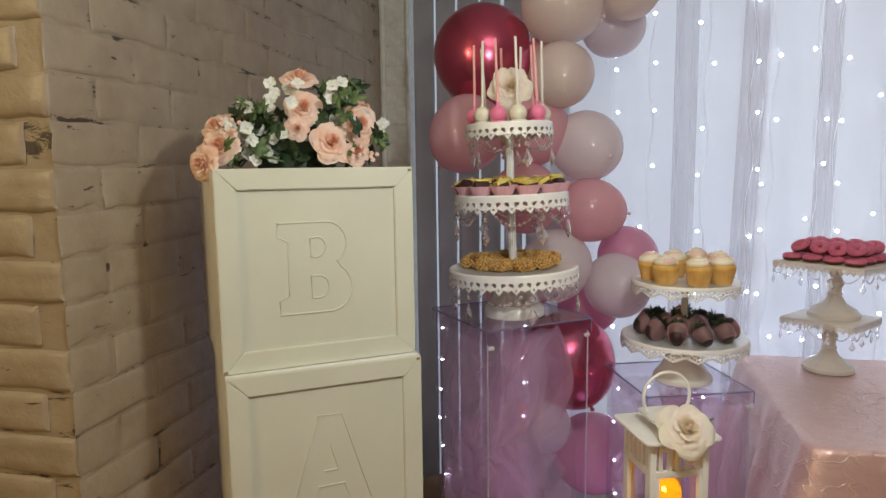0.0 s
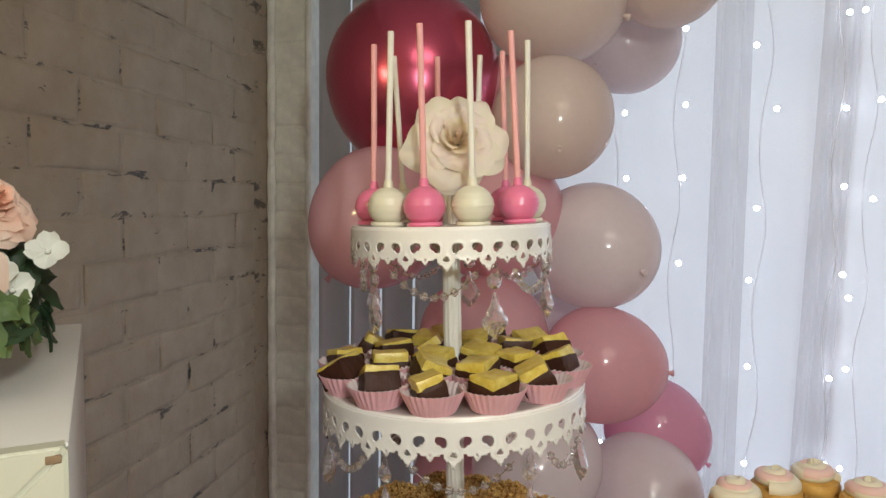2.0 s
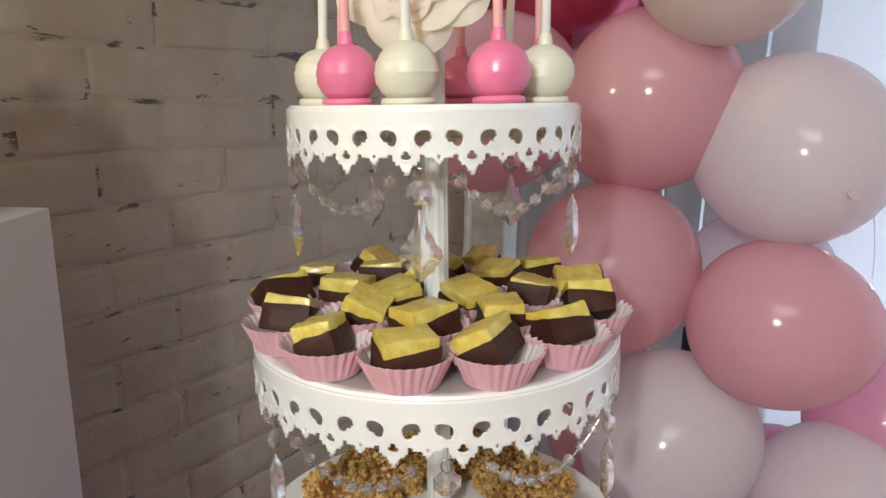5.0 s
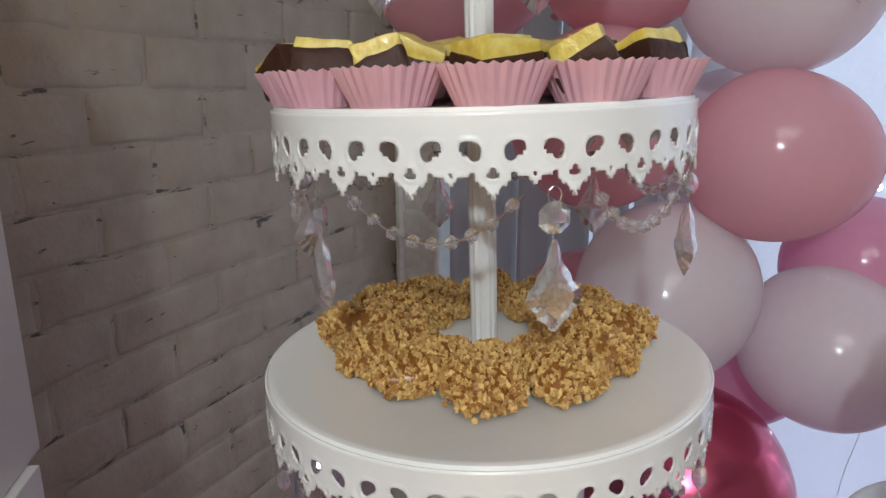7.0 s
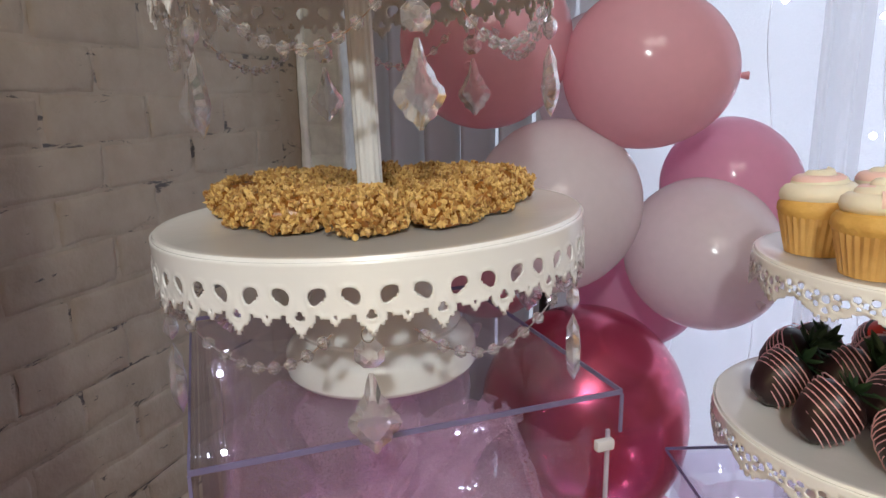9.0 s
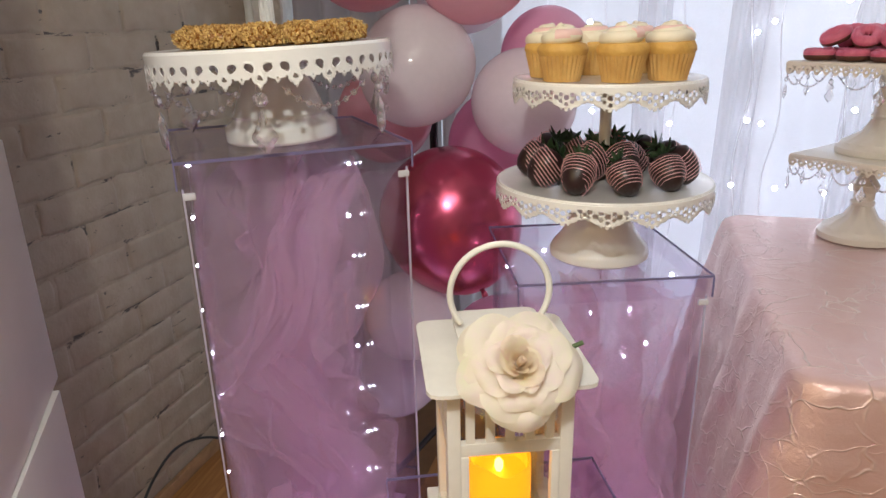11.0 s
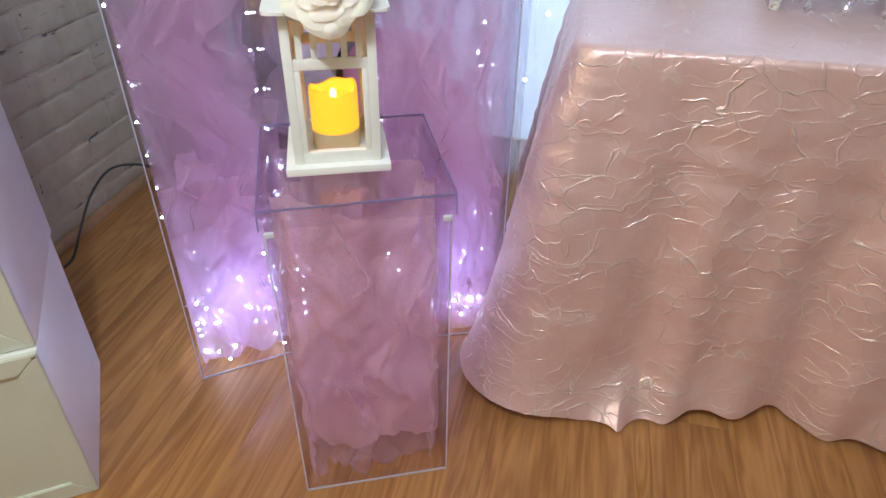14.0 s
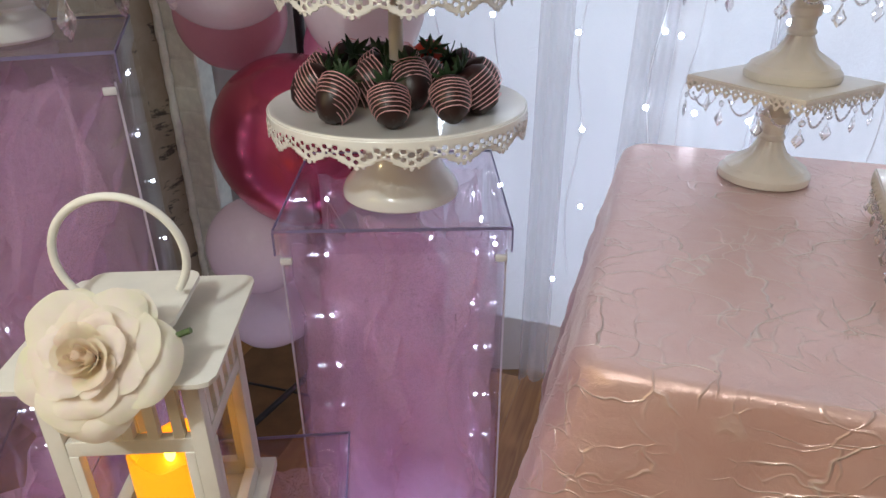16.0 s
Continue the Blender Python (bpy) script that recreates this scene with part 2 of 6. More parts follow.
def crushed_cloth_material():
    """Crinkled taffeta: sharp random creases over soft crumple, with crease highlights painted in."""
    m, nt, p = shader("crushed_taffeta")
    tc = nt.nodes.new("ShaderNodeTexCoord")
    warp = add(nt, "ShaderNodeTexNoise", Scale=7.0, Detail=3.0)
    nt.links.new(tc.outputs["Object"], warp.inputs["Vector"])
    addv = nt.nodes.new("ShaderNodeVectorMath")
    addv.operation = "MULTIPLY_ADD"
    addv.inputs[1].default_value = (0.12, 0.12, 0.12)
    nt.links.new(warp.outputs["Color"], addv.inputs[0])
    nt.links.new(tc.outputs["Object"], addv.inputs[2])
    heights = []
    for sc, st, thin, turn, lo in ((5.0, (1, 1, 2.6), 0.013, 0.30, 0.44), (8.0, (1, 1, 2.0), 0.015, -0.45, 0.45), (15.0, (1.2, 1.2, 1.7), 0.040, 0.15, 0.42)):
        mp = nt.nodes.new("ShaderNodeMapping")
        mp.inputs["Scale"].default_value = st
        mp.inputs["Rotation"].default_value = (turn, turn, 0.1)
        nt.links.new(addv.outputs[0], mp.inputs[0])
        v = add(nt, "ShaderNodeTexVoronoi", Scale=sc, Randomness=1.0)
        v.feature = "DISTANCE_TO_EDGE"
        nt.links.new(mp.outputs[0], v.inputs["Vector"])
        r = add(nt, "ShaderNodeMapRange", From_Min=0.0, From_Max=thin, To_Min=1.0, To_Max=0.0)
        nt.links.new(v.outputs["Distance"], r.inputs[0])
        gate = add(nt, "ShaderNodeTexNoise", Scale=sc * 1.3, Detail=2.0)
        nt.links.new(tc.outputs["Object"], gate.inputs["Vector"])
        g2 = add(nt, "ShaderNodeMapRange", From_Min=lo, From_Max=lo + 0.14)
        nt.links.new(gate.outputs[0], g2.inputs[0])
        mm = nt.nodes.new("ShaderNodeMath")
        mm.operation = "MULTIPLY"
        nt.links.new(r.outputs[0], mm.inputs[0])
        nt.links.new(g2.outputs[0], mm.inputs[1])
        heights.append(mm)
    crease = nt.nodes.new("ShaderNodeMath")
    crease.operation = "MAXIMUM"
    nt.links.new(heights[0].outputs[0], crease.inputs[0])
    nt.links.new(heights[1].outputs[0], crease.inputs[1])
    # mask for highlights painted along the creases, besides their relief
    crease_shine = nt.nodes.new("ShaderNodeMath")
    crease_shine.operation = "MULTIPLY"
    crease_shine.inputs[1].default_value = 0.8
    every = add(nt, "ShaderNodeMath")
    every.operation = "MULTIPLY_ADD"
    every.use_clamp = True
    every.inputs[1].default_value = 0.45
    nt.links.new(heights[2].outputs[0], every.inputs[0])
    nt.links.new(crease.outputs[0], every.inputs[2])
    nt.links.new(every.outputs[0], crease_shine.inputs[0])
    soft = add(nt, "ShaderNodeTexNoise", Scale=20.0, Detail=7.0, Roughness=0.66)
    nt.links.new(addv.outputs[0], soft.inputs["Vector"])
    b0 = add(nt, "ShaderNodeBump", Strength=0.8, Distance=0.0055)
    b1 = add(nt, "ShaderNodeBump", Strength=0.7, Distance=0.0035)
    b2 = add(nt, "ShaderNodeBump", Strength=0.6, Distance=0.0022)
    nt.links.new(soft.outputs[0], b0.inputs["Height"])
    nt.links.new(crease.outputs[0], b1.inputs["Height"])
    nt.links.new(heights[2].outputs[0], b2.inputs["Height"])
    nt.links.new(b0.outputs[0], b1.inputs["Normal"])
    nt.links.new(b1.outputs[0], b2.inputs["Normal"])
    nt.links.new(b2.outputs[0], p.inputs["Normal"])
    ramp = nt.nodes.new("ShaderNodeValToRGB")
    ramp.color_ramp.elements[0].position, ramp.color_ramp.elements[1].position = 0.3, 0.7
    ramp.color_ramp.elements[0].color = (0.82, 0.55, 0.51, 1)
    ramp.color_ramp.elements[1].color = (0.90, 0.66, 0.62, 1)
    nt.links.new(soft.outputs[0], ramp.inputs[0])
    # paler base colour on the creases stands in for light they catch
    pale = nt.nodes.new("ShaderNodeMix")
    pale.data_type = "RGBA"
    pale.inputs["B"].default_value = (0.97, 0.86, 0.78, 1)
    nt.links.new(crease_shine.outputs[0], pale.inputs["Factor"])
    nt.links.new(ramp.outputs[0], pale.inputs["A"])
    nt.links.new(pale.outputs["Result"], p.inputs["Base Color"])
    p.inputs["Roughness"].default_value = 0.30
    p.inputs["Specular IOR Level"].default_value = 0.9
    p.inputs["Metallic"].default_value = 0.34
    p.inputs["Sheen Weight"].default_value = 0.7
    p.inputs["Sheen Roughness"].default_value = 0.35
    p.inputs["Sheen Tint"].default_value = (1.0, 0.85, 0.8, 1)
    tl = nt.nodes.new("ShaderNodeBsdfTranslucent")
    tl.inputs[0].default_value = (0.85, 0.48, 0.58, 1)
    thin = add(nt, "ShaderNodeMixShader", Fac=0.16)
    nt.links.new(p.outputs[0], thin.inputs[1])
    nt.links.new(tl.outputs[0], thin.inputs[2])
    nt.links.new(thin.outputs[0], nt.nodes["Material Output"].inputs[0])
    return m


def balloon_material(name, color, shine=0.14, metal=0.0, through_light=0.46):
    m, nt, p = shader(name)
    tc = nt.nodes.new("ShaderNodeTexCoord")
    no = add(nt, "ShaderNodeTexNoise", Scale=9.0, Detail=3.0)
    nt.links.new(tc.outputs["Object"], no.inputs["Vector"])
    ramp = nt.nodes.new("ShaderNodeValToRGB")
    ramp.color_ramp.elements[0].color = (*[c * 0.93 for c in color], 1)
    ramp.color_ramp.elements[1].color = (*color, 1)
    nt.links.new(no.outputs[0], ramp.inputs[0])
    nt.links.new(ramp.outputs[0], p.inputs["Base Color"])
    p.inputs["Roughness"].default_value = shine
    p.inputs["Metallic"].default_value = metal
    if through_light:
        tl = nt.nodes.new("ShaderNodeBsdfTranslucent")
        nt.links.new(ramp.outputs[0], tl.inputs[0])
        mix = add(nt, "ShaderNodeMixShader", Fac=through_light)
        nt.links.new(p.outputs[0], mix.inputs[1])
        nt.links.new(tl.outputs[0], mix.inputs[2])
        nt.links.new(mix.outputs[0], nt.nodes["Material Output"].inputs[0])
    return m


M_BRICK = painted_brick_material()
M_MORTAR = painted_brick_material("painted_joint", 9.0, 0.40, 0.44)
# white of the beads; on the window return it paints in daylight
M_BEAD_LIT_RETURN = surface("white_bead_lit_return_paint", (0.76, 0.77, 0.69), 0.4, 0.12, 25, 0.4, 200)
M_WALL = surface("wall_paint", (0.52, 0.46, 0.40), 0.8, 0.06, 3, 0.2, 300)
M_CEIL = surface("ceiling_paint", (0.6, 0.57, 0.53), 0.9, 0.05, 2, 0.2, 200)
M_FLOOR = wood_floor_material()
M_SUB = surface("subfloor", (0.16, 0.08, 0.03), 0.8, 0.2, 12)
M_BLIND = surface("blind_vinyl", (0.62, 0.60, 0.59), 0.5, 0.05, 6, 0.15, 400, translucent=0.35)
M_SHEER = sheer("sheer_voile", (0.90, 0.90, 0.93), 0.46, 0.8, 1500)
# greyer copy of the voile: the shade of gathered folds as colour
M_SHADED_GATHER = sheer("shaded_gathered_voile", (0.62, 0.60, 0.64), 0.42, 0.8, 1500)
M_DAY = glow("window_daylight", (0.80, 0.88, 1.0), 0.40)
M_BULB = glow("led_bulb", (0.78, 0.88, 1.0), 40.0)
M_WIRE = surface("clear_wire", (0.62, 0.62, 0.66), 0.4, 0.1, 40)
M_COPPER = surface("fine_silver_wire", (0.6, 0.55, 0.52), 0.3, 0.1, 40, metal=0.8)
M_ACRYL = clear("acrylic", (0.965, 0.95, 0.975))
M_EDGE = surface("acrylic_edge", (0.30, 0.27, 0.46), 0.15, 0.1, 30, translucent=0.4)
M_TULLE = sheer("pink_tulle", (0.93, 0.70, 0.88), 0.30, 0.7, 700, 0.3)
M_VEIL = sheer("single_layer_tulle", (0.93, 0.72, 0.88), 0.15, 0.7, 700, 0.3)
M_TULLE_DENSE = sheer("gathered_pink_tulle", (0.93, 0.68, 0.86), 0.60, 0.7, 500, 0.3)
M_TULLE_PALE = sheer("pale_pink_tulle", (0.94, 0.67, 0.72), 0.55, 0.7, 500, 0.3)
M_ENAMEL = surface("white_enamel", (0.86, 0.86, 0.84), 0.22, 0.03, 10, 0.1, 60, coat=0.4)
M_CREAM = surface("cream_enamel", (0.74, 0.69, 0.61), 0.32, 0.05, 12, 0.15, 80, coat=0.2)
M_GLOSSW = surface("white_lacquer", (0.58, 0.59, 0.49), 0.28, 0.04, 5, 0.12, 30, coat=0.3)
M_LAVSIDE = surface("white_gloss_card", (0.74, 0.73, 0.70), 0.3, 0.04, 5, 0.05, 30)
M_SCUFF = surface("scuffed_board", (0.25, 0.17, 0.10), 0.7, 0.3, 60)
M_CRYSTAL = crystal_material()
M_STEEL = surface("silver_wire", (0.7, 0.68, 0.66), 0.25, 0.1, 50, metal=1.0)
M_CLOTH = crushed_cloth_material()
M_LANTERN = surface("lantern_white_paint", (0.80, 0.79, 0.74), 0.4, 0.05, 20, 0.2, 150)
M_GLASS = clear("lantern_glass", (0.97, 0.98, 0.98), 0.02, 1.45)
M_CANDLE = glow("lit_candle_wax", (1.0, 0.36, 0.006), 0.95)
M_FLAME = glow("candle_led", (1.0, 0.80, 0.10), 5.0)
M_WAX = surface("ivory_wax", (0.80, 0.62, 0.36), 0.5, 0.06, 20, sss=0.2)
M_BLACK = surface("black_rubber", (0.015, 0.015, 0.016), 0.5, 0.3, 40)


# ---- building helpers ----
def mesh_of(name, bm, material, smooth=True):
    me = bpy.data.meshes.new(name)
    bm.normal_update()
    bm.to_mesh(me)
    bm.free()
    for mt in material if isinstance(material, (list, tuple)) else (material,):
        me.materials.append(mt)
    if smooth:
        me.polygons.foreach_set("use_smooth", [True] * len(me.polygons))
        me.set_sharp_from_angle(angle=radians(38))
    return me


def part(name, bm, material, parent=None, label="", m=None, smooth=True):
    """Link a bmesh, or a mesh that is shared, as one object under a thing or a part."""
    me = mesh_of(name, bm, material, smooth) if isinstance(bm, bmesh.types.BMesh) else bm
    ob = new(name, me)
    if parent is not None:
        ob.parent = parent
    if m is not None:
        ob.matrix_basis = m
    if label:
        ob["label"] = label
    return ob


def thing(name, m, label, category, group="", kind=""):
    ob = new(name)
    ob.empty_display_size = 0.02
    ob.matrix_basis = m
    return tagged(ob, label, category, group, kind)


def box(bm, x0, x1, y0, y1, z0, z1, bevel=0.0, m=None):
    r = bmesh.ops.create_cube(bm, size=1.0)
    vs = r["verts"]
    for v in vs:
        v.co = Vector(((x0 + x1) / 2 + v.co.x * (x1 - x0), (y0 + y1) / 2 + v.co.y * (y1 - y0), (z0 + z1) / 2 + v.co.z * (z1 - z0)))
    if bevel:
        es = list({e for v in vs for e in v.link_edges})
        r2 = bmesh.ops.bevel(bm, geom=es, offset=bevel, segments=2, affect="EDGES", profile=0.6)
        vs = list({v for f in r2["faces"] for v in f.verts} | {v for v in vs if v.is_valid})
    if m is not None:
        bmesh.ops.transform(bm, matrix=m, verts=[v for v in vs if v.is_valid])
    return bm


def boxed(*a, **k):
    return box(bmesh.new(), *a, **k)


def lathe(profile, n=64, bm=None, wob=None, m=None):
    """Turn a profile of (radius, z) round the z axis."""
    bm = bm or bmesh.new()
    rings = []
    for r, z in profile:
        ring = []
        for i in range(n):
            a = 2 * math.pi * i / n
            rr = r if wob is None else r * wob(a, z)
            p = Vector((rr * math.cos(a), rr * math.sin(a), z))
            ring.append(bm.verts.new(m @ p if m is not None else p))
        rings.append(ring)
    for a, b in zip(rings, rings[1:]):
        for i in range(n):
            bm.faces.new((a[i], a[(i + 1) % n], b[(i + 1) % n], b[i]))
    for ring, flip in ((rings[0], True), (rings[-1], False)):
        bm.faces.new(ring[::-1] if flip else ring)
    return bm


def tube(points, radius, n=8, bm=None, closed=False):
    """A round bar along points."""
    bm = bm or bmesh.new()
    pts = [Vector(p) for p in points]
    rings, up = [], Vector((0.13, 0.29, 0.95))
    for i, p in enumerate(pts):
        if closed:
            d = pts[(i + 1) % len(pts)] - pts[i - 1]
        else:
            d = pts[min(i + 1, len(pts) - 1)] - pts[max(i - 1, 0)]
        d.normalize()
        s = d.cross(up)
        s = s.normalized() if s.length > 1e-4 else d.orthogonal().normalized()
        w = d.cross(s)
        rr = radius(i / max(1, len(pts) - 1)) if callable(radius) else radius
        rings.append([bm.verts.new(p + rr * (math.cos(2 * math.pi * k / n) * s + math.sin(2 * math.pi * k / n) * w)) for k in range(n)])
    pairs = list(zip(rings, rings[1:])) + ([(rings[-1], rings[0])] if closed else [])
    for a, b in pairs:
        for k in range(n):
            bm.faces.new((a[k], a[(k + 1) % n], b[(k + 1) % n], b[k]))
    if not closed:
        bm.faces.new(rings[0][::-1])
        bm.faces.new(rings[-1])
    return bm


def grid(nu, nv, fn, bm=None):
    """A sheet: fn(u, v) gives a place for u and v from 0 to 1."""
    bm = bm or bmesh.new()
    vs = [[bm.verts.new(fn(i / nu, j / nv)) for j in range(nv + 1)] for i in range(nu + 1)]
    for i in range(nu):
        for j in range(nv):
            bm.faces.new((vs[i][j], vs[i + 1][j], vs[i + 1][j + 1], vs[i][j + 1]))
    return bm


def ball(bm, center, r, seg=10, rings=7, squash=1.0, m=None):
    mm = Matrix.Translation(center) @ Matrix.Diagonal((r, r, r * squash, 1))
    bmesh.ops.create_uvsphere(bm, u_segments=seg, v_segments=rings, radius=1.0, matrix=(m @ mm) if m is not None else mm)
    return bm


# ---- the setting ----
floor = tagged(part("floor", boxed(-4.2, 4.2, -4.6, 0.5, -0.06, -0.006), M_SUB, m=ROOM), "brown wood laminate floor with cathedral grain", "floor", kind="structure")
WALL_END = -1.69
wall_west = tagged(part("wall_west", boxed(-0.45, -0.006, WALL_END + 0.006, 0.4, 0, 2.6), M_MORTAR, m=ROOM, smooth=False),
                   "painted brick wall with thick uneven paint", "wall", kind="structure")
# paler than the brick wall's paint, to show window light by colour
wall_return = tagged(part("wall_north_return", boxed(-0.006, 0.104, 0.006, 0.4, 0, 2.6), M_BEAD_LIT_RETURN, m=ROOM, smooth=False),
                     "narrow painted brick return beside the window, coloured paler for its daylight", "wall", kind="structure")
for nm, b in (("wall_north_upper", (0.104, 4.2, 0.02, 0.4, 2.35, 2.6)), ("wall_north_east", (3.3, 4.2, 0.02, 0.4, 0, 2.35)),
              ("wall_east", (4.0, 4.2, -4.6, 0.02, 0, 2.6)), ("wall_south", (-4.2, 4.0, -4.6, -4.4, 0, 2.6)),
              ("wall_far_west", (-4.2, -4.0, -4.4, 0.4, 0, 2.6)), ("wall_hall_north", (-4.0, -0.45, 0.2, 0.4, 0, 2.6))):
    tagged(part(nm, boxed(*b), M_WALL, m=ROOM, smooth=False), "plain painted wall", "wall", kind="structure")
tagged(part("ceiling", boxed(-4.2, 4.2, -4.6, 0.5, 2.6, 2.7), M_CEIL, m=ROOM, smooth=False), "plain off-white ceiling", "ceiling", kind="structure")
tagged(part("backdrop", boxed(0.1, 3.35, 0.17, 0.19, 0.0, 2.36), M_DAY, m=ROOM, smooth=False), "bright overcast daylight outside the window", "sky", kind="structure")
# corner beads
for nm, a, r0 in (("trim_corner_bead", 0.003, 0.012), ("trim_window_bead", 0.107, 0.008)):
    tagged(part(nm, tube([(a + 0.003 * noise.noise(Vector((z * 0.9, a * 50, 0))), -0.007 + 0.002 * math.sin(z * 2.3), z * 2.6 / 90) for z in range(91)],
                         lambda u, r0=r0: r0 * (1 + 0.35 * noise.noise(Vector((u * 60, r0 * 900, 1)))), 8),
                M_BEAD_LIT_RETURN, m=ROOM), "ragged white plaster corner bead", "trim", kind="structure")
tagged(part("baseboard", boxed(-0.002, 0.012, WALL_END, 0.0, 0.0, 0.035, bevel=0.003), surface("dark_quarter_round", (0.30, 0.17, 0.08), 0.5, 0.2, 30), m=ROOM),
       "low brown wooden shoe moulding along the wall", "baseboard", kind="structure")


# ---- vertical blinds in the window ----
blinds = thing("vertical_blinds", ROOM @ pose(0, 0.07, 0), "grey-white vinyl vertical blinds, slats part open", "blinds")
part("head_rail", boxed(0.11, 0.76, -0.025, 0.025, 2.28, 2.33, bevel=0.004), M_BLIND, blinds)
slat_me = mesh_of("slat", grid(6, 1, lambda u, v: Vector(((u - 0.5) * 0.089, 0.010 * (1 - (2 * u - 1) ** 2), 0.03 + v * 2.24))), M_BLIND)
for i in range(7):
    s = part("slat", slat_me, None, blinds, m=pose(0.155 + i * 0.0905, 0, 0, 0, 0, 38 + 6 * math.sin(i * 2.1)))
    md = s.modifiers.new("thick", "SOLIDIFY")
    md.thickness = 0.0012

# ---- sheer curtains ----
def curtain_panel(a0, a1, b0, folds, depth, seed, lean=0.0, tie=0.0):
    rnd = random.Random(seed)
    ph = [rnd.uniform(0, 6.28) for _ in range(5)]

    def fn(u, v):
        z = 2.34 - v * 2.33
        w = 1.0 - tie * v
        a = a0 + (a1 - a0) * u * w + lean * v
        f = math.sin(u * folds * 6.28 + ph[0] + 0.7 * math.sin(u * 9 + ph[1]) + 0.25 * v)
        g = math.sin(u * folds * 2.7 * 6.28 + ph[2] + 0.6 * math.sin(v * 4 + ph[3]))
        bunch = 1.0 + 1.2 * (abs(u - 0.5) * 2) ** 6
        return Vector((a, b0 + depth * bunch * (f + 0.10 * g) * (0.75 + 0.35 * v), z))
    return grid(int(70 * (a1 - a0)) + 60, 26, fn)


curtain_group = "sheer curtains at the window"
# narrow strips are added in the greyer voile to paint shaded folds
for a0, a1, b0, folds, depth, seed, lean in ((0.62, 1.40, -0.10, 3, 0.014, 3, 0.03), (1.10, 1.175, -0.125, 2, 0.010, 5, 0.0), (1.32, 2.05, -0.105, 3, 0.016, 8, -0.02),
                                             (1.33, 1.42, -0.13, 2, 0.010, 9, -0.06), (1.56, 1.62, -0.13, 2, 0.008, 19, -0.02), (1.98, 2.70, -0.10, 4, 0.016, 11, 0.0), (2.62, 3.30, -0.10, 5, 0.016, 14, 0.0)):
    tagged(part("sheer_curtain", curtain_panel(a0, a1, b0, folds, depth, seed, lean), M_SHEER if a1 - a0 > 0.2 else M_SHADED_GATHER, m=ROOM),
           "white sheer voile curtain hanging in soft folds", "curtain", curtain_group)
tagged(part("curtain_rod", tube([(0.45, -0.1, 2.36), (3.4, -0.1, 2.36)], 0.012, 12), M_ENAMEL, m=ROOM), "white metal curtain rod above the window", "curtain rod")

# ---- fairy lights hung before the curtain ----
bulb_bm = bmesh.new()
ball(bulb_bm, (0, 0, 0), 0.0054, 10, 8)
bulb_me = mesh_of("bulb", bulb_bm, M_BULB)
rnd = random.Random(21)
for k, (a, z0) in enumerate(((0.885, 1.73), (1.02, 1.72), (1.20, 1.87), (1.345, 1.52), (1.41, 1.89), (1.545, 1.54), (1.605, 1.71), (1.75, 1.60), (1.90, 1.75), (2.06, 1.66), (2.22, 1.72))):
    st = thing("fairy_light_string", ROOM @ pose(a, -0.165, 0), "fairy light string with cool white bulbs", "string lights", "fairy lights at the curtain")
    zs = [z0 + (n - 2) * 0.187 for n in range(-6, 6)]
    part("wire", tube([(0.010 * math.sin(z * 17 + k), 0.004 * math.sin(z * 31 + 2 * k), z) for z in [2.33 - 0.03 * j for j in range(66)]], 0.0007, 5), M_WIRE, st)
    for z in zs:
        if 0.3 < z < 2.3:
            part("bulb", bulb_me, None, st, m=pose(0.018 * rnd.choice((-1, 1)) + rnd.uniform(-0.01, 0.01), -0.004, z + rnd.uniform(-0.03, 0.03)))

# ---- balloons ----
BAL = {"crimson": balloon_material("chrome_crimson_balloon", (0.56, 0.10, 0.18), 0.24, 0.8, 0.0),
       "cream": balloon_material("cream_balloon", (0.86, 0.76, 0.73)),
       "white": balloon_material("pearl_white_balloon", (0.93, 0.86, 0.89)),
       "pink": balloon_material("pink_balloon", (0.90, 0.55, 0.62)),
       "lightpink": balloon_material("light_pink_balloon", (0.91, 0.60, 0.69)),
       "hotpink": balloon_material("bright_pink_balloon", (0.90, 0.50, 0.67), through_light=0.5)}
WORDS = {"crimson": "chrome crimson balloon", "cream": "cream latex balloon", "white": "pearl white latex balloon", "pink": "rose pink latex balloon",
         "lightpink": "light pink latex balloon", "hotpink": "bright pink latex balloon"}
balloon_profile = []
for i in range(25):
    th = math.pi * i / 24
    r = math.sin(th) * (1 - 0.05 * math.cos(th)) if i < 24 else 0.0
    zz = -math.cos(th) * (1.04 if th > 1.57 else 1.10)
    balloon_profile.append((max(r, 0.012), zz))
balloon_me = {}
for tone in BAL:
    balloon_me[tone] = (mesh_of("body", lathe(balloon_profile, 40), BAL[tone]),
                        mesh_of("knot", lathe([(0.02, -1.08), (0.035, -1.12), (0.05, -1.18), (0.045, -1.20), (0.01, -1.19)], 12), BAL[tone]))
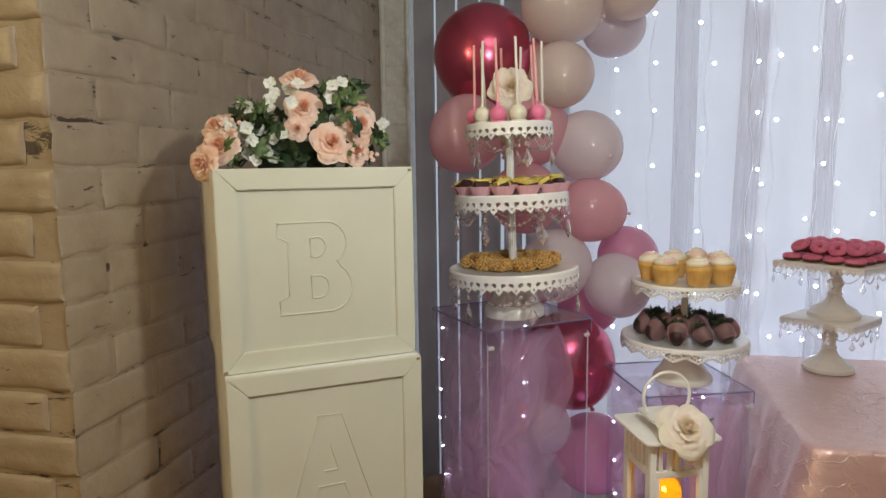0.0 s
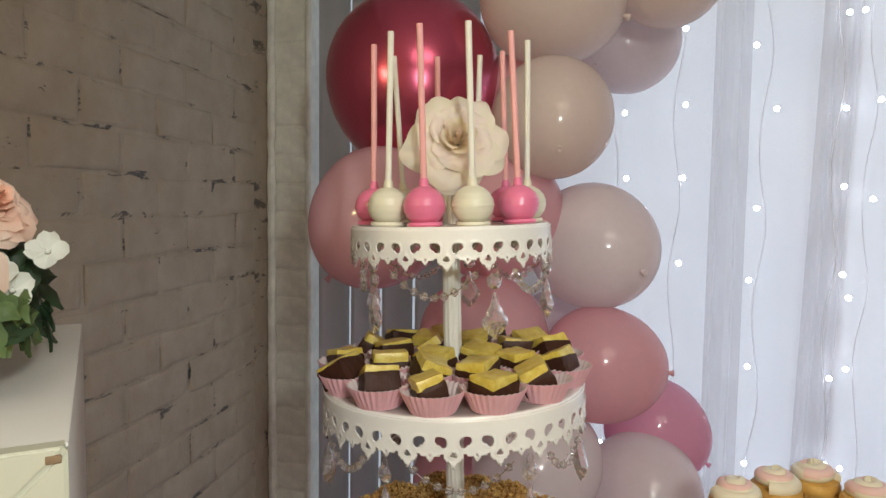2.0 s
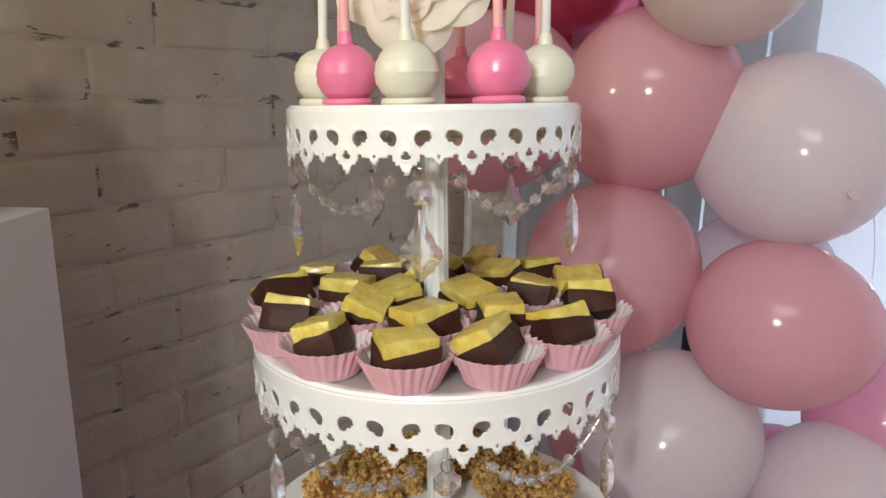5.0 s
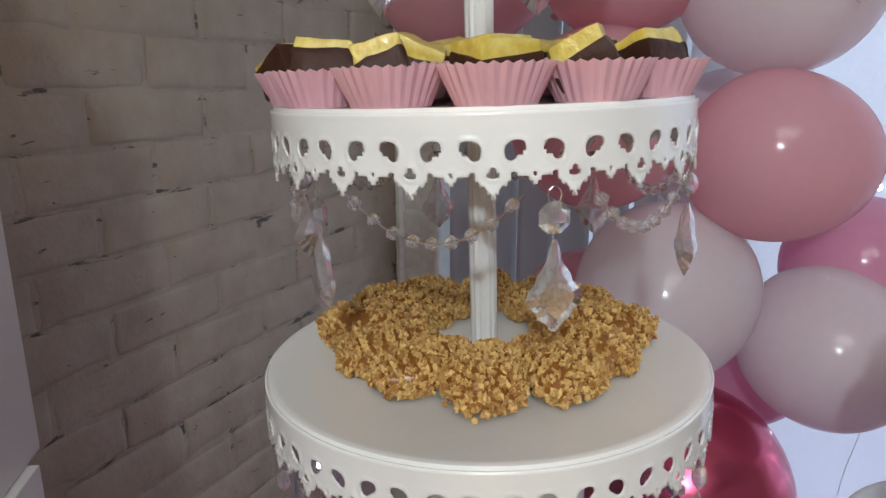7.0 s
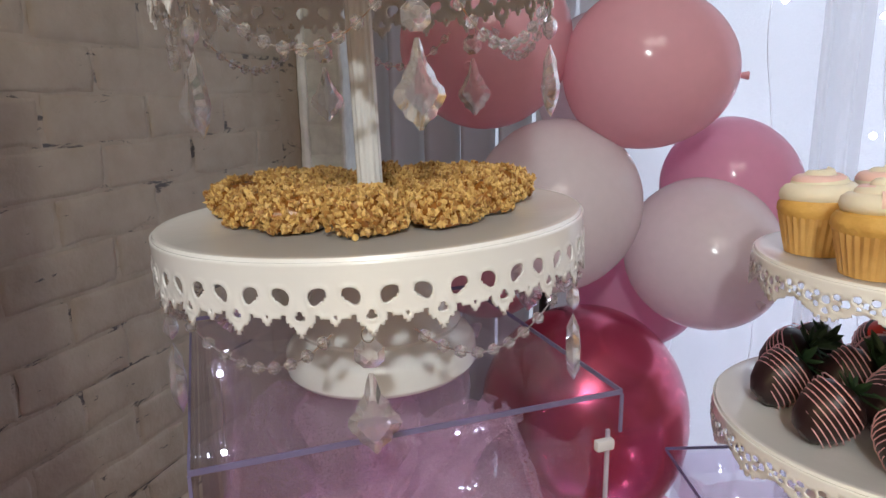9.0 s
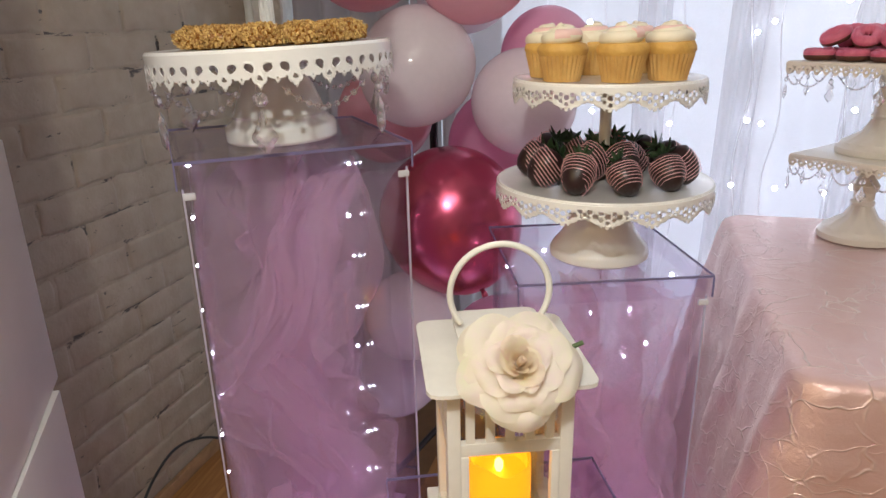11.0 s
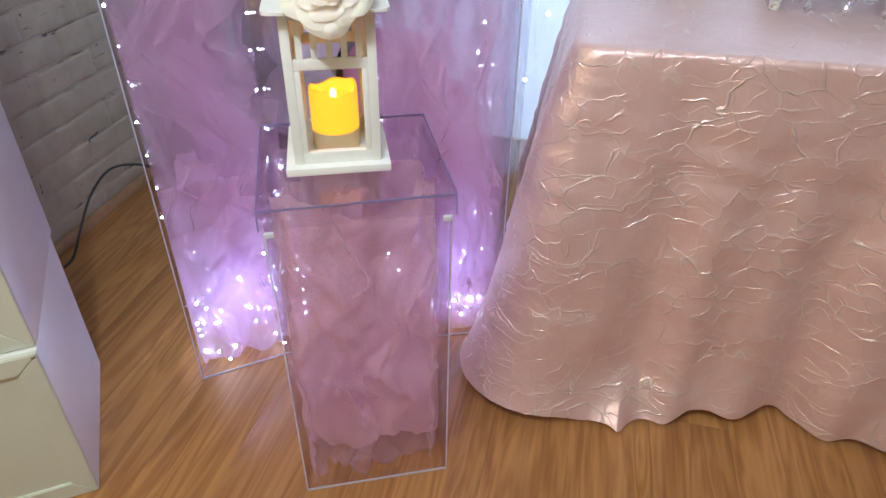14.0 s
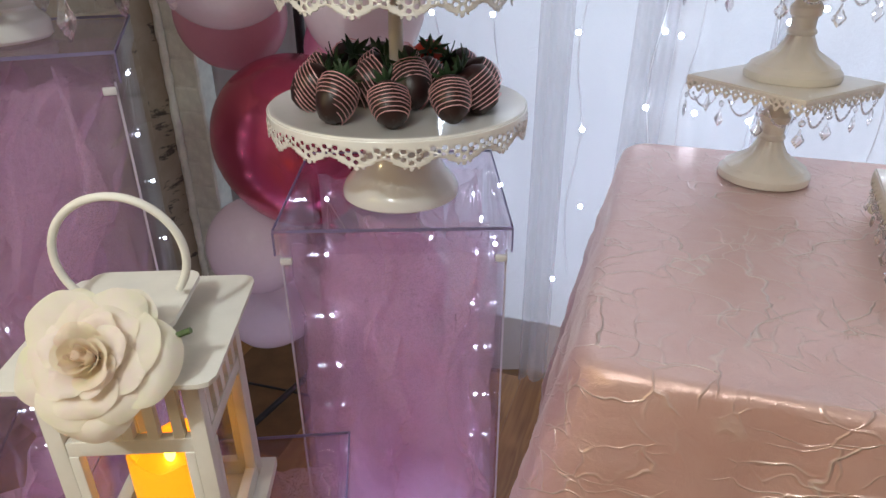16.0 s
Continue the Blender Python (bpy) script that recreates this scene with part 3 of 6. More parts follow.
for tone, x, y, z, r, tx, ty in (
        ("crimson", 0.190, 2.196, 1.705, 0.150, 20, 200), ("cream", 0.382, 2.00, 1.625, 0.090, 60, 170), ("cream", 0.404, 2.10, 1.835, 0.112, 70, 240),
        ("white", 0.62, 2.30, 1.815, 0.098, 60, 120), ("cream", 0.595, 2.075, 1.875, 0.088, 80, 190), ("white", 0.470, 2.051, 1.431, 0.101, 75, 200),
        ("pink", 0.474, 2.010, 1.249, 0.091, 85, 255), ("lightpink", 0.129, 2.10, 1.472, 0.110, 40, 100), ("pink", 0.316, 2.069, 1.478, 0.102, 50, 60),
        ("pink", 0.291, 2.041, 1.284, 0.102, 75, 170), ("white", 0.375, 2.02, 1.090, 0.102, 60, 150), ("white", 0.570, 2.058, 1.020, 0.096, 70, 200),
        ("hotpink", 0.625, 2.13, 1.100, 0.088, 60, 240), ("crimson", 0.432, 2.09, 0.789, 0.141, 30, 230), ("white", 0.342, 2.075, 0.587, 0.092, 60, 10),
        ("hotpink", 0.556, 2.22, 0.425, 0.132, 65, 300), ("hotpink", 0.53, 2.22, 0.93, 0.095, 50, 90), ("pink", 0.36, 2.22, 1.66, 0.10, 70, 30),
        ("white", 0.30, 2.25, 0.36, 0.105, 60, 140), ("white", 0.47, 2.22, 1.24, 0.10, 60, 40), ("pink", 1.50, 2.03, 1.95, 0.115, 40, 260), ("pink", 0.30, 2.23, 0.98, 0.10, 60, 0)):
    b = thing("balloon", Matrix.Translation((x, y, z)) @ pose(0, 0, 0, 0, 0, ty) @ pose(0, 0, 0, tx, 0, 0), WORDS[tone] + " in the garland", "balloon", "balloon garland")
    sc = Matrix.Diagonal((r, r, r, 1))
    part("body", balloon_me[tone][0], None, b, m=sc)
    part("knot", balloon_me[tone][1], None, b, m=sc)


# ---- acrylic pedestals with tulle and lights inside ----
def pedestal(x, y, yaw, size, height, label, seed, lights, tulles, cluster):
    """x, y: the front left corner."""
    p = thing("acrylic_pedestal", pose(x, y, 0, 0, 0, yaw), label, "pedestal", "clear pedestals")
    t, s, i = 0.004, size, 0.006
    part("front_panel", boxed(i, s - i, i, i + t, 0, height - t), M_ACRYL, p, smooth=False)
    part("back_panel", boxed(i, s - i, s - i - t, s - i, 0, height - t), M_ACRYL, p, smooth=False)
    part("side_panel", boxed(i, i + t, i + t, s - i - t, 0, height - t), M_ACRYL, p, smooth=False)
    part("side_panel", boxed(s - i - t, s - i, i + t, s - i - t, 0, height - t), M_ACRYL, p, smooth=False)
    lid = part("lid", boxed(0, s, 0, s, height - t, height), M_ACRYL, p, smooth=False)
    for a in ((0, s, 0, 0.003, height - 0.032, height - t), (0, s, s - 0.003, s, height - 0.032, height - t),
              (0, 0.003, 0.003, s - 0.003, height - 0.032, height - t), (s - 0.003, s, 0.003, s - 0.003, height - 0.032, height - t)):
        part("lid_lip", boxed(*a), M_ACRYL, lid, smooth=False)
    edge = bmesh.new()
    for a in ((0, s, -0.0007, 0.0007), (0, s, s - 0.0007, s + 0.0007)):
        box(edge, *a, height - 0.003, height + 0.0004)
    for a in ((-0.0007, 0.0007, 0.0007, s - 0.0007), (s - 0.0007, s + 0.0007, 0.0007, s - 0.0007)):
        box(edge, *a, height - 0.003, height + 0.0004)
    for cx, cy in ((0.0, 0.0), (s, 0.0)):
        box(edge, cx - 0.001, cx + 0.001, cy - 0.001, cy + 0.001, height - 0.032, height - 0.003)
    part("lid_edge", edge, M_EDGE, lid, "violet tinted polished edge", smooth=False)
    foot = bmesh.new()
    for a in ((i, s - i, i - 0.001, i + 0.001, 0.0, 0.004), (i, s - i, s - i - 0.001, s - i + 0.001, 0.0, 0.004)):
        box(foot, *a)
    for cx in (i, s - i):
        box(foot, cx - 0.0012, cx + 0.0012, i - 0.0012, i + 0.0012, 0.004, height - 0.032)
    part("corner_edge", foot, surface("acrylic_seam", (0.75, 0.72, 0.82), 0.2, 0.05, 30, translucent=0.5) if "acrylic_seam" not in bpy.data.materials else bpy.data.materials["acrylic_seam"], p, smooth=False)
    for cx in (0.012, s - 0.012):
        part("clip", boxed(cx - 0.007, cx + 0.007, -0.002, 0.004, height - 0.044, height - 0.036, bevel=0.0015), M_WIRE, p)
    # tulle rests inside as a loose piece of its own
    rn = random.Random(seed)
    tl = thing("tulle_filling", pose(x, y, 0, 0, 0, yaw), "crumpled pink tulle stuffed inside a clear pedestal", "tulle", "tulle in the pedestals")
    for z0, z1, ang, wide, dense, off, amp, sway in tulles:
        o = Vector((rn.uniform(0, 9), rn.uniform(0, 9), rn.uniform(0, 9)))

        def fn(u, v, z0=z0, z1=z1, ang=ang, wide=wide, o=o, off=off, amp=amp, sway=sway):
            c = (u - 0.5) * wide * (1 - 0.45 * sway * abs(math.sin(v * 9.0)))
            if sway:
                c += sway * s * float(np.interp(v, (0, 0.25, 0.45, 0.68, 1), (0.10, -0.14, 0.16, -0.30, 0.18)))
            h = z1 - z0
            pt = Vector((s / 2 + c * math.cos(ang) - off * math.sin(ang), s / 2 + c * math.sin(ang) + off * math.cos(ang), z0 + h * v))
            n1 = noise.noise_vector(Vector((u * 2.4, v * h * 6, 0)) + o) * 0.085
            n2 = noise.noise_vector(Vector((u * 6, v * h * 14, 3)) + o) * 0.026
            crease = 0.050 * (0.3 - abs(noise.noise(Vector((u * 4 + v * h * 7, v * h * 4, 7)) + o)))
            crease += 0.011 * (0.3 - abs(noise.noise(Vector((u * 9 - v * h * 13, v * h * 11, 2)) + o)))
            n3 = noise.noise_vector(Vector((u * 17, v * h * 34, 5)) + o) * 0.006
            pt += (n1 + n2) * amp + n3
            pt += Vector((-math.sin(ang), math.cos(ang), 0.3)) * crease * min(1, 0.25 + amp)
            return Vector((min(max(pt.x, 0.014), s - 0.014), min(max(pt.y, 0.014), s - 0.014), min(max(pt.z, 0.004), height - 0.02)))
        part("tulle_fold", grid(56, int(70 * (z1 - z0)) + 16, fn), M_VEIL if dense is None else (M_TULLE_PALE if height < 0.7 else M_TULLE_DENSE) if dense else M_TULLE, tl)
    # string of bulbs down the corners and a heap of them below
    ls = thing("fairy_light_string", pose(x, y, 0, 0, 0, yaw), "cool white wire lights heaped inside a clear pedestal", "string lights", "fairy lights in the pedestals")
    pts = []
    for cx, cy, ztop, zlow, step in lights:
        z = ztop
        while z > zlow:
            pts.append(Vector((cx * s, cy * s, z)) + Vector((rn.uniform(-1, 1), rn.uniform(-1, 1), rn.uniform(-1, 1))) * 0.006)
            z -= step
    for _ in range(cluster):
        zc = abs(rn.gauss(0, 0.10)) + 0.02
        pts.append(Vector((rn.uniform(0.06, 0.94) * s, rn.uniform(0.06, 0.94) * s, min(zc, 0.35))))
    wire = []
    for q, w in zip(pts, pts[1:]):
        wire += [q, (q + w) / 2 + Vector((rn.uniform(-1, 1), rn.uniform(-1, 1), rn.uniform(-1, 1))) * 0.006]
    if wire:
        part("wire", tube([Vector((min(max(w.x, 0.013), s - 0.013), min(max(w.y, 0.013), s - 0.013), max(w.z, 0.004))) for w in wire], 0.0005, 4), M_COPPER, ls)
    for q in pts:
        part("bulb", small_bulb_me, None, ls, m=Matrix.Translation(q))
    return p


sb = bmesh.new()
ball(sb, (0, 0, 0), 0.0027, 8, 6)
small_bulb_me = mesh_of("bulb", sb, M_BULB)
TALL_H, MID_H, LOW_H = 1.022, 0.824, 0.613
pedestal(0.114, 1.541, 22.2, 0.283, TALL_H, "tall clear acrylic pedestal with pink tulle and lights inside", 4,
         ((0.06, 0.94, 0.97, 0.2, 0.078), (0.94, 0.94, 0.95, 0.2, 0.085)), 
         ((0.10, 0.98, 0.6, 0.20, False, 0, 1, 0), (0.30, 0.95, 2.2, 0.22, False, 0, 1, 0), (0.02, 0.50, 1.2, 0.28, True, 0, 1, 0), (0.01, 0.42, 2.7, 0.28, True, 0, 1, 0),
          (0.01, 0.62, 0.05, 0.26, False, 0.11, 0.35, 0), (0.01, 0.46, 0.0, 0.26, True, -0.10, 0.4, 0), (0.08, 0.98, 0.0, 0.19, False, -0.07, 0.5, 1), (0.05, 0.96, 0.15, 0.16, False, -0.03, 0.6, 0.9),
          (0.12, 0.90, -0.2, 0.14, False, 0.02, 0.7, 0.8), (0.30, 0.99, 0.1, 0.24, False, 0.08, 0.6, 0.4),
          (0.35, 0.99, 0.0, 0.25, None, -0.115, 0.3, 0), (0.35, 0.99, 1.57, 0.25, None, 0.11, 0.3, 0), (0.30, 0.99, 0.0, 0.25, None, 0.115, 0.3, 0)), 60)
pedestal(0.514, 1.645, 4.0, 0.275, MID_H, "medium clear acrylic pedestal with pink tulle and lights inside", 9,
         ((0.92, 0.93, 0.76, 0.2, 0.095), (0.08, 0.90, 0.76, 0.25, 0.1)),
         ((0.05, 0.78, 0.3, 0.27, False, 0, 0.8, 0), (0.02, 0.80, 1.4, 0.26, False, 0, 0.9, 0), (0.01, 0.62, 2.4, 0.27, True, 0, 0.9, 0), (0.01, 0.80, 0.0, 0.26, False, -0.112, 0.3, 0),
          (0.01, 0.70, 0.0, 0.26, False, -0.09, 0.5, 0), (0.01, 0.80, 0.0, 0.26, False, 0.112, 0.3, 0), (0.01, 0.45, 0.1, 0.27, True, -0.05, 0.8, 0), (0.01, 0.80, 1.5, 0.26, False, -0.10, 0.4, 0)), 34)
pedestal(0.369, 1.247, 7.5, 0.273, LOW_H, "low clear acrylic pedestal packed with pink tulle", 15,
         ((0.1, 0.9, 0.55, 0.2, 0.11),), ((0.02, 0.57, 0.1, 0.27, True, 0.02, 0.7, 0), (0.01, 0.56, 1.3, 0.26, False, 0, 0.8, 0), (0.08, 0.585, 0.0, 0.26, True, -0.09, 0.5, 0), (0.01, 0.24, 0.1, 0.25, False, -0.08, 0.7, 0),
                                          (0.01, 0.22, -0.1, 0.24, False, -0.05, 0.8, 0), (0.01, 0.585, 0.05, 0.26, False, 0.11, 0.25, 0),
                                          (0.01, 0.58, 1.57, 0.26, False, 0.11, 0.2, 0), (0.01, 0.58, 1.57, 0.26, False, -0.11, 0.2, 0)), 0)
for nm, px, py, e in (("pedestal_lights_tall", 0.185, 1.70, 1.7), ("pedestal_lights_mid", 0.64, 1.79, 1.7)):
    lamp(nm, "POINT", e, (0.55, 0.72, 1.0), pose(px, py, 0.16), 0.11)


# ---- letter boxes ----
BOX = 0.345


def glyph(letter):
    """Outline strokes of a raised letter on a face 1 wide, as closed loops of (x, z)."""
    def arc(cx, cz, r, a0, a1, n=10, sx=1.0):
        return [(cx + sx * r * math.cos(radians(a0 + (a1 - a0) * i / n)), cz + r * math.sin(radians(a0 + (a1 - a0) * i / n))) for i in range(n + 1)]
    if letter == "B":
        return [[(0.16, 0.84), (0.52, 0.84)] + arc(0.56, 0.68, 0.16, 90, -60) + arc(0.58, 0.34, 0.18, 60, -90) + [(0.16, 0.16), (0.16, 0.26), (0.24, 0.30), (0.24, 0.70), (0.16, 0.74)],
                [(0.42, 0.72)] + arc(0.47, 0.655, 0.075, 90, -90) + [(0.42, 0.58)], [(0.42, 0.44)] + arc(0.48, 0.355, 0.085, 90, -90) + [(0.42, 0.27)]]
    if letter == "A":
        return [[(0.40, 0.86), (0.60, 0.86), (0.84, 0.14), (0.66, 0.14), (0.61, 0.30), (0.39, 0.30), (0.34, 0.14), (0.16, 0.14)],
                [(0.50, 0.62), (0.56, 0.42), (0.44, 0.42)]]
    return [[(0.12, 0.86), (0.36, 0.86), (0.36, 0.78), (0.5, 0.56), (0.64, 0.78), (0.64, 0.86), (0.88, 0.86), (0.88, 0.78), (0.58, 0.42), (0.58, 0.14), (0.42, 0.14), (0.42, 0.42), (0.12, 0.78)]]


def letter_box(m, letter, label):
    s, fw, d = BOX, 0.036, 0.008
    t = thing("letter_box", m, label, "letter box", "stacked letter boxes")
    body = bmesh.new()
    box(body, -s, 0, 0.0, s, 0.0, s - 0.0005, bevel=0.0025)
    part("body", body, M_LAVSIDE, t)
    # mitred frame round the front
    for k in range(4):
        bm = bmesh.new()
        o, i = s / 2 - 0.0005, s / 2 - fw
        prof = [(-o, -o), (o, -o), (i, -i), (-i, -i)]
        vs = [[bm.verts.new((x, y, z)) for x, z in prof] for y in (0.004, -d)]
        bm.faces.new(vs[0]), bm.faces.new(vs[1][::-1])
        for q in range(4):
            bm.faces.new((vs[0][q], vs[1][q], vs[1][(q + 1) % 4], vs[0][(q + 1) % 4]))
        bmesh.ops.recalc_face_normals(bm, faces=bm.faces)
        bmesh.ops.bevel(bm, geom=list(bm.edges), offset=0.0016, segments=2, affect="EDGES")
        part("frame_rail", bm, M_GLOSSW, t, m=pose(-s / 2, 0, s / 2, 0, 90 * k, 0))
    part("front_panel", boxed(-s + fw, -fw, -0.002, 0.002, fw, s - fw), M_GLOSSW, t, smooth=False)
    inner = s - 2 * fw
    for loop in glyph(letter):
        pts = [Vector((-s + fw + 0.03 + x * (inner - 0.06), -0.0022, fw + 0.02 + z * (inner - 0.04))) for x, z in loop]
        part("raised_letter_edge", tube(pts, 0.0017, 6, closed=len(loop) > 4), M_GLOSSW, t)
    for cx, cz in ((-s + 0.006, 0.005), (-0.006, s - 0.006)):
        part("corner_chip", boxed(cx - 0.004, cx + 0.003, -d - 0.0006, -d + 0.001, cz - 0.0022, cz + 0.0022, bevel=0.001), M_SCUFF, t, "chipped corner showing brown board")
    return t


for k, (letter, x, y, yaw) in enumerate((("Y", -0.013, 1.286, 18.6), ("B", -0.020, 1.303, 18.2), ("A", -0.035, 1.338, 19.0), ("B", -0.045, 1.360, 20.0))):
    letter_box(pose(x, y, k * BOX, 0, 0, yaw), letter, f"white lacquered wooden box with the raised letter {letter}")


# ---- lace skirts of the cake stands ----
def lace_skirt(path, length, units, height, style, cells=(20, 15)):
    """A pierced, scalloped band hung along a path; the pattern is cut out of the sheet."""
    w = length / units

    def solid(u, z):
        # u in metres within one unit about its tooth, z down from the top edge; above 0 inside the metal
        d = abs(u)
        if style == "heart":
            edge = height * (0.72 + 0.28 * max(0.0, 1 - d / (0.24 * w)) ** 0.8 + 0.11 * max(0.0, 1 - abs(d - 0.5 * w) / (0.16 * w)) + 0.025 * math.cos(d / w * 37)) - z
            holes = ((0.25 * w, 0.45 * height, 0.112 * w, 0.118 * height), (0.0, 0.70 * height, 0.070 * w, 0.065 * height),
                     (0.5 * w, 0.72 * height, 0.026 * w, 0.026 * height), (0.0, 0.93 * height, 0.018 * w, 0.02 * height))
        elif style == "scroll":
            edge = height * (0.62 + 0.36 * math.cos(d / w * math.pi * 1.0) ** 2 + 0.03 * math.cos(d / w * 44)) - z
            holes = ((0.0, 0.45 * height, 0.07 * w, 0.10 * height), (0.14 * w, 0.34 * height, 0.055 * w, 0.08 * height), (0.14 * w, 0.60 * height, 0.05 * w, 0.08 * height),
                     (0.27 * w, 0.46 * height, 0.055 * w, 0.10 * height), (0.39 * w, 0.30 * height, 0.06 * w, 0.08 * height), (0.42 * w, 0.50 * height, 0.045 * w, 0.06 * height),
                     (0.0, 0.72 * height, 0.05 * w, 0.08 * height), (0.5 * w, 0.40 * height, 0.03 * w, 0.07 * height), (0.07 * w, 0.87 * height, 0.03 * w, 0.035 * height))
        else:
            edge = height * (0.82 + 0.18 * math.cos(d / w * 2 * math.pi)) - z
            holes = ((0.0, 0.60 * height, 0.13 * w, 0.12 * height), (0.5 * w, 0.44 * height, 0.13 * w, 0.12 * height), (0.25 * w, 0.28 * height, 0.06 * w, 0.06 * height))
        best = edge
        for hu, hz, ru, rz in holes:
            du, dz = d - hu, z - hz
            if style == "heart" and rz > 0.05 * height:
                lean = 0.35 if hu > 0 else 0.0
                du, dz = du + lean * dz, dz
                ru = max(0.3 * ru, ru * (1 - (0.38 if hu > 0 else -0.5) * dz / rz))
            q = math.hypot(du / ru, dz / rz)
            best = min(best, (q - 1) * min(ru, rz))
        return best

    nu, nz = cells
    step = min(w / nu, height / nz)
    unit_v, unit_f = [], []
    sol = {}
    for i in range(nu + 1):
        for j in range(nz + 1):
            u, z = (i / nu - 0.5) * w, j / nz * height
            s0 = solid(u, z)
            if 0 < i < nu and 0 < j and abs(s0) < 0.75 * step:
                e = 1e-5
                gu, gz = (solid(u + e, z) - s0) / e, (solid(u, z + e) - s0) / e
                g = gu * gu + gz * gz
                if g > 1e-6:
                    u, z = u - s0 * gu / g, z - s0 * gz / g
            unit_v.append((u, z, 0.0011 * math.exp(-(max(s0, 0.0) / 0.0011) ** 2) * (z > 0.2 * height)))
    for i in range(nu):
        for j in range(nz):
            c = solid((i + 0.5) / nu * w - 0.5 * w, (j + 0.5) / nz * height)
            if c > 0:
                unit_f.append((i * (nz + 1) + j, (i + 1) * (nz + 1) + j, (i + 1) * (nz + 1) + j + 1, i * (nz + 1) + j + 1))
    verts, faces = [], []
    for k in range(units):
        base = len(verts)
        for u, z, proud in unit_v:
            x, y = path((k + 0.5) * w + u)
            g = 1 + proud / math.hypot(x, y)
            verts.append((x * g, y * g, -z))
        faces += [tuple(base + q for q in f) for f in unit_f]
    me = bpy.data.meshes.new("lace_skirt")
    me.from_pydata(verts, [], faces)
    bm = bmesh.new()
    bm.from_mesh(me)
    bmesh.ops.delete(bm, geom=[v for v in bm.verts if not v.link_faces], context="VERTS")
    bmesh.ops.remove_doubles(bm, verts=bm.verts, dist=1e-5)
    bpy.data.meshes.remove(me)
    return bm


def circle(r):
    return lambda s: (r * math.sin(s / r), -r * math.cos(s / r))


def square(side):
    h = side / 2

    def fn(s):
        k, q = divmod(s % (4 * side), side)
        q -= h
        return ((q, -h), (h, q), (-q, h), (-h, -q))[int(k) % 4]
    return fn


def cut_stone(bm, outline, thick, inset):
    """A flat pendant with a bevelled rim: outline gives (half width, z) from its top to its foot."""
    loop = [(w, z) for w, z in outline] + [(-w, z) for w, z in outline[::-1]]
    cz = sum(z for w, z in outline) / len(outline)
    rim = [bm.verts.new((x, 0, z)) for x, z in loop]
    n = len(loop)
    for side in (-1, 1):
        face = [bm.verts.new((x * inset, side * thick, cz + (z - cz) * inset)) for x, z in loop]
        peak = bm.verts.new((0, side * thick * 1.25, cz - 0.002))
        for i in range(n):
            j = (i + 1) % n
            bm.faces.new((rim[i], rim[j], face[j], face[i]) if side < 0 else (rim[j], rim[i], face[i], face[j]))
            bm.faces.new((face[i], face[j], peak) if side < 0 else (face[j], face[i], peak))
    return bm


def drop_mesh():
    """Scalloped pear drop with an octagon bead above it."""
    bm = bmesh.new()
    cut_stone(bm, ((0.0034, 0.0), (0.0082, -0.0045), (0.0082, -0.0115), (0.0034, -0.016)), 0.0038, 0.55)
    cut_stone(bm, ((0.0012, -0.019), (0.0030, -0.024), (0.0046, -0.031), (0.0088, -0.037), (0.0100, -0.041), (0.0138, -0.045), (0.0150, -0.0495), (0.0128, -0.054),
                   (0.0098, -0.0565), (0.0088, -0.060), (0.0046, -0.0625), (0.0012, -0.067)), 0.0042, 0.62)
    return bm


drop_me = mesh_of("crystal_drop", drop_mesh(), M_CRYSTAL, smooth=False)
hook_me = mesh_of("hook_ring", tube([(0.0035 * math.cos(a), 0, 0.003 + 0.0045 * math.sin(a)) for a in [i * math.pi / 5 for i in range(10)]], 0.0004, 5, closed=True), M_STEEL)


def swag(p, q, sag, n, r=0.0042):
    """A chain of clear beads between two hooks, and its fine links."""
    p, q = Vector(p), Vector(q)
    bm, links = bmesh.new(), []
    for i in range(n * 2 + 1):
        u = i / (n * 2)
        c = p.lerp(q, u) - Vector((0, 0, sag * 4 * u * (1 - u)))
        links.append(c)
        if i % 2 and 0 < i < n * 2:
            bmesh.ops.create_icosphere(bm, subdivisions=1, radius=r, matrix=Matrix.Translation(c))
    return bm, tube(links, 0.0005, 4)


def trimmings(parent, path, length, z, n, phase, drop_scale, sag, beads, r):
    """Crystal drops and bead swags hung round a tier."""
    gap = length / n
    for k in range(n):
        x, y = path((k + phase) * gap)
        ang = math.degrees(math.atan2(x, -y))
        d = part("crystal_drop", drop_me, None, parent, m=Matrix.Translation((x, y, z - 0.006)) @ pose(0, 0, 0, 0, 0, ang + 20 * math.sin(k * 7.3)) @ Matrix.Scale(drop_scale, 4))
        part("hook_ring", hook_me, None, d)
        a, b = path((k + phase + 0.16) * gap), path((k + phase + 0.84) * gap)
        bm, ln = swag((*a, z - 0.002), (*b, z - 0.002), sag, beads, r)
        ch = part("bead_chain", bm, M_CRYSTAL, parent, smooth=False)
        part("link_wire", ln, M_STEEL, ch)


def rim_beads(bm, path, length, n, z, r):
    for k in range(n):
        x, y = path(k * length / n)
        bmesh.ops.create_icosphere(bm, subdivisions=1, radius=r, matrix=Matrix.Translation((x, y, z)))


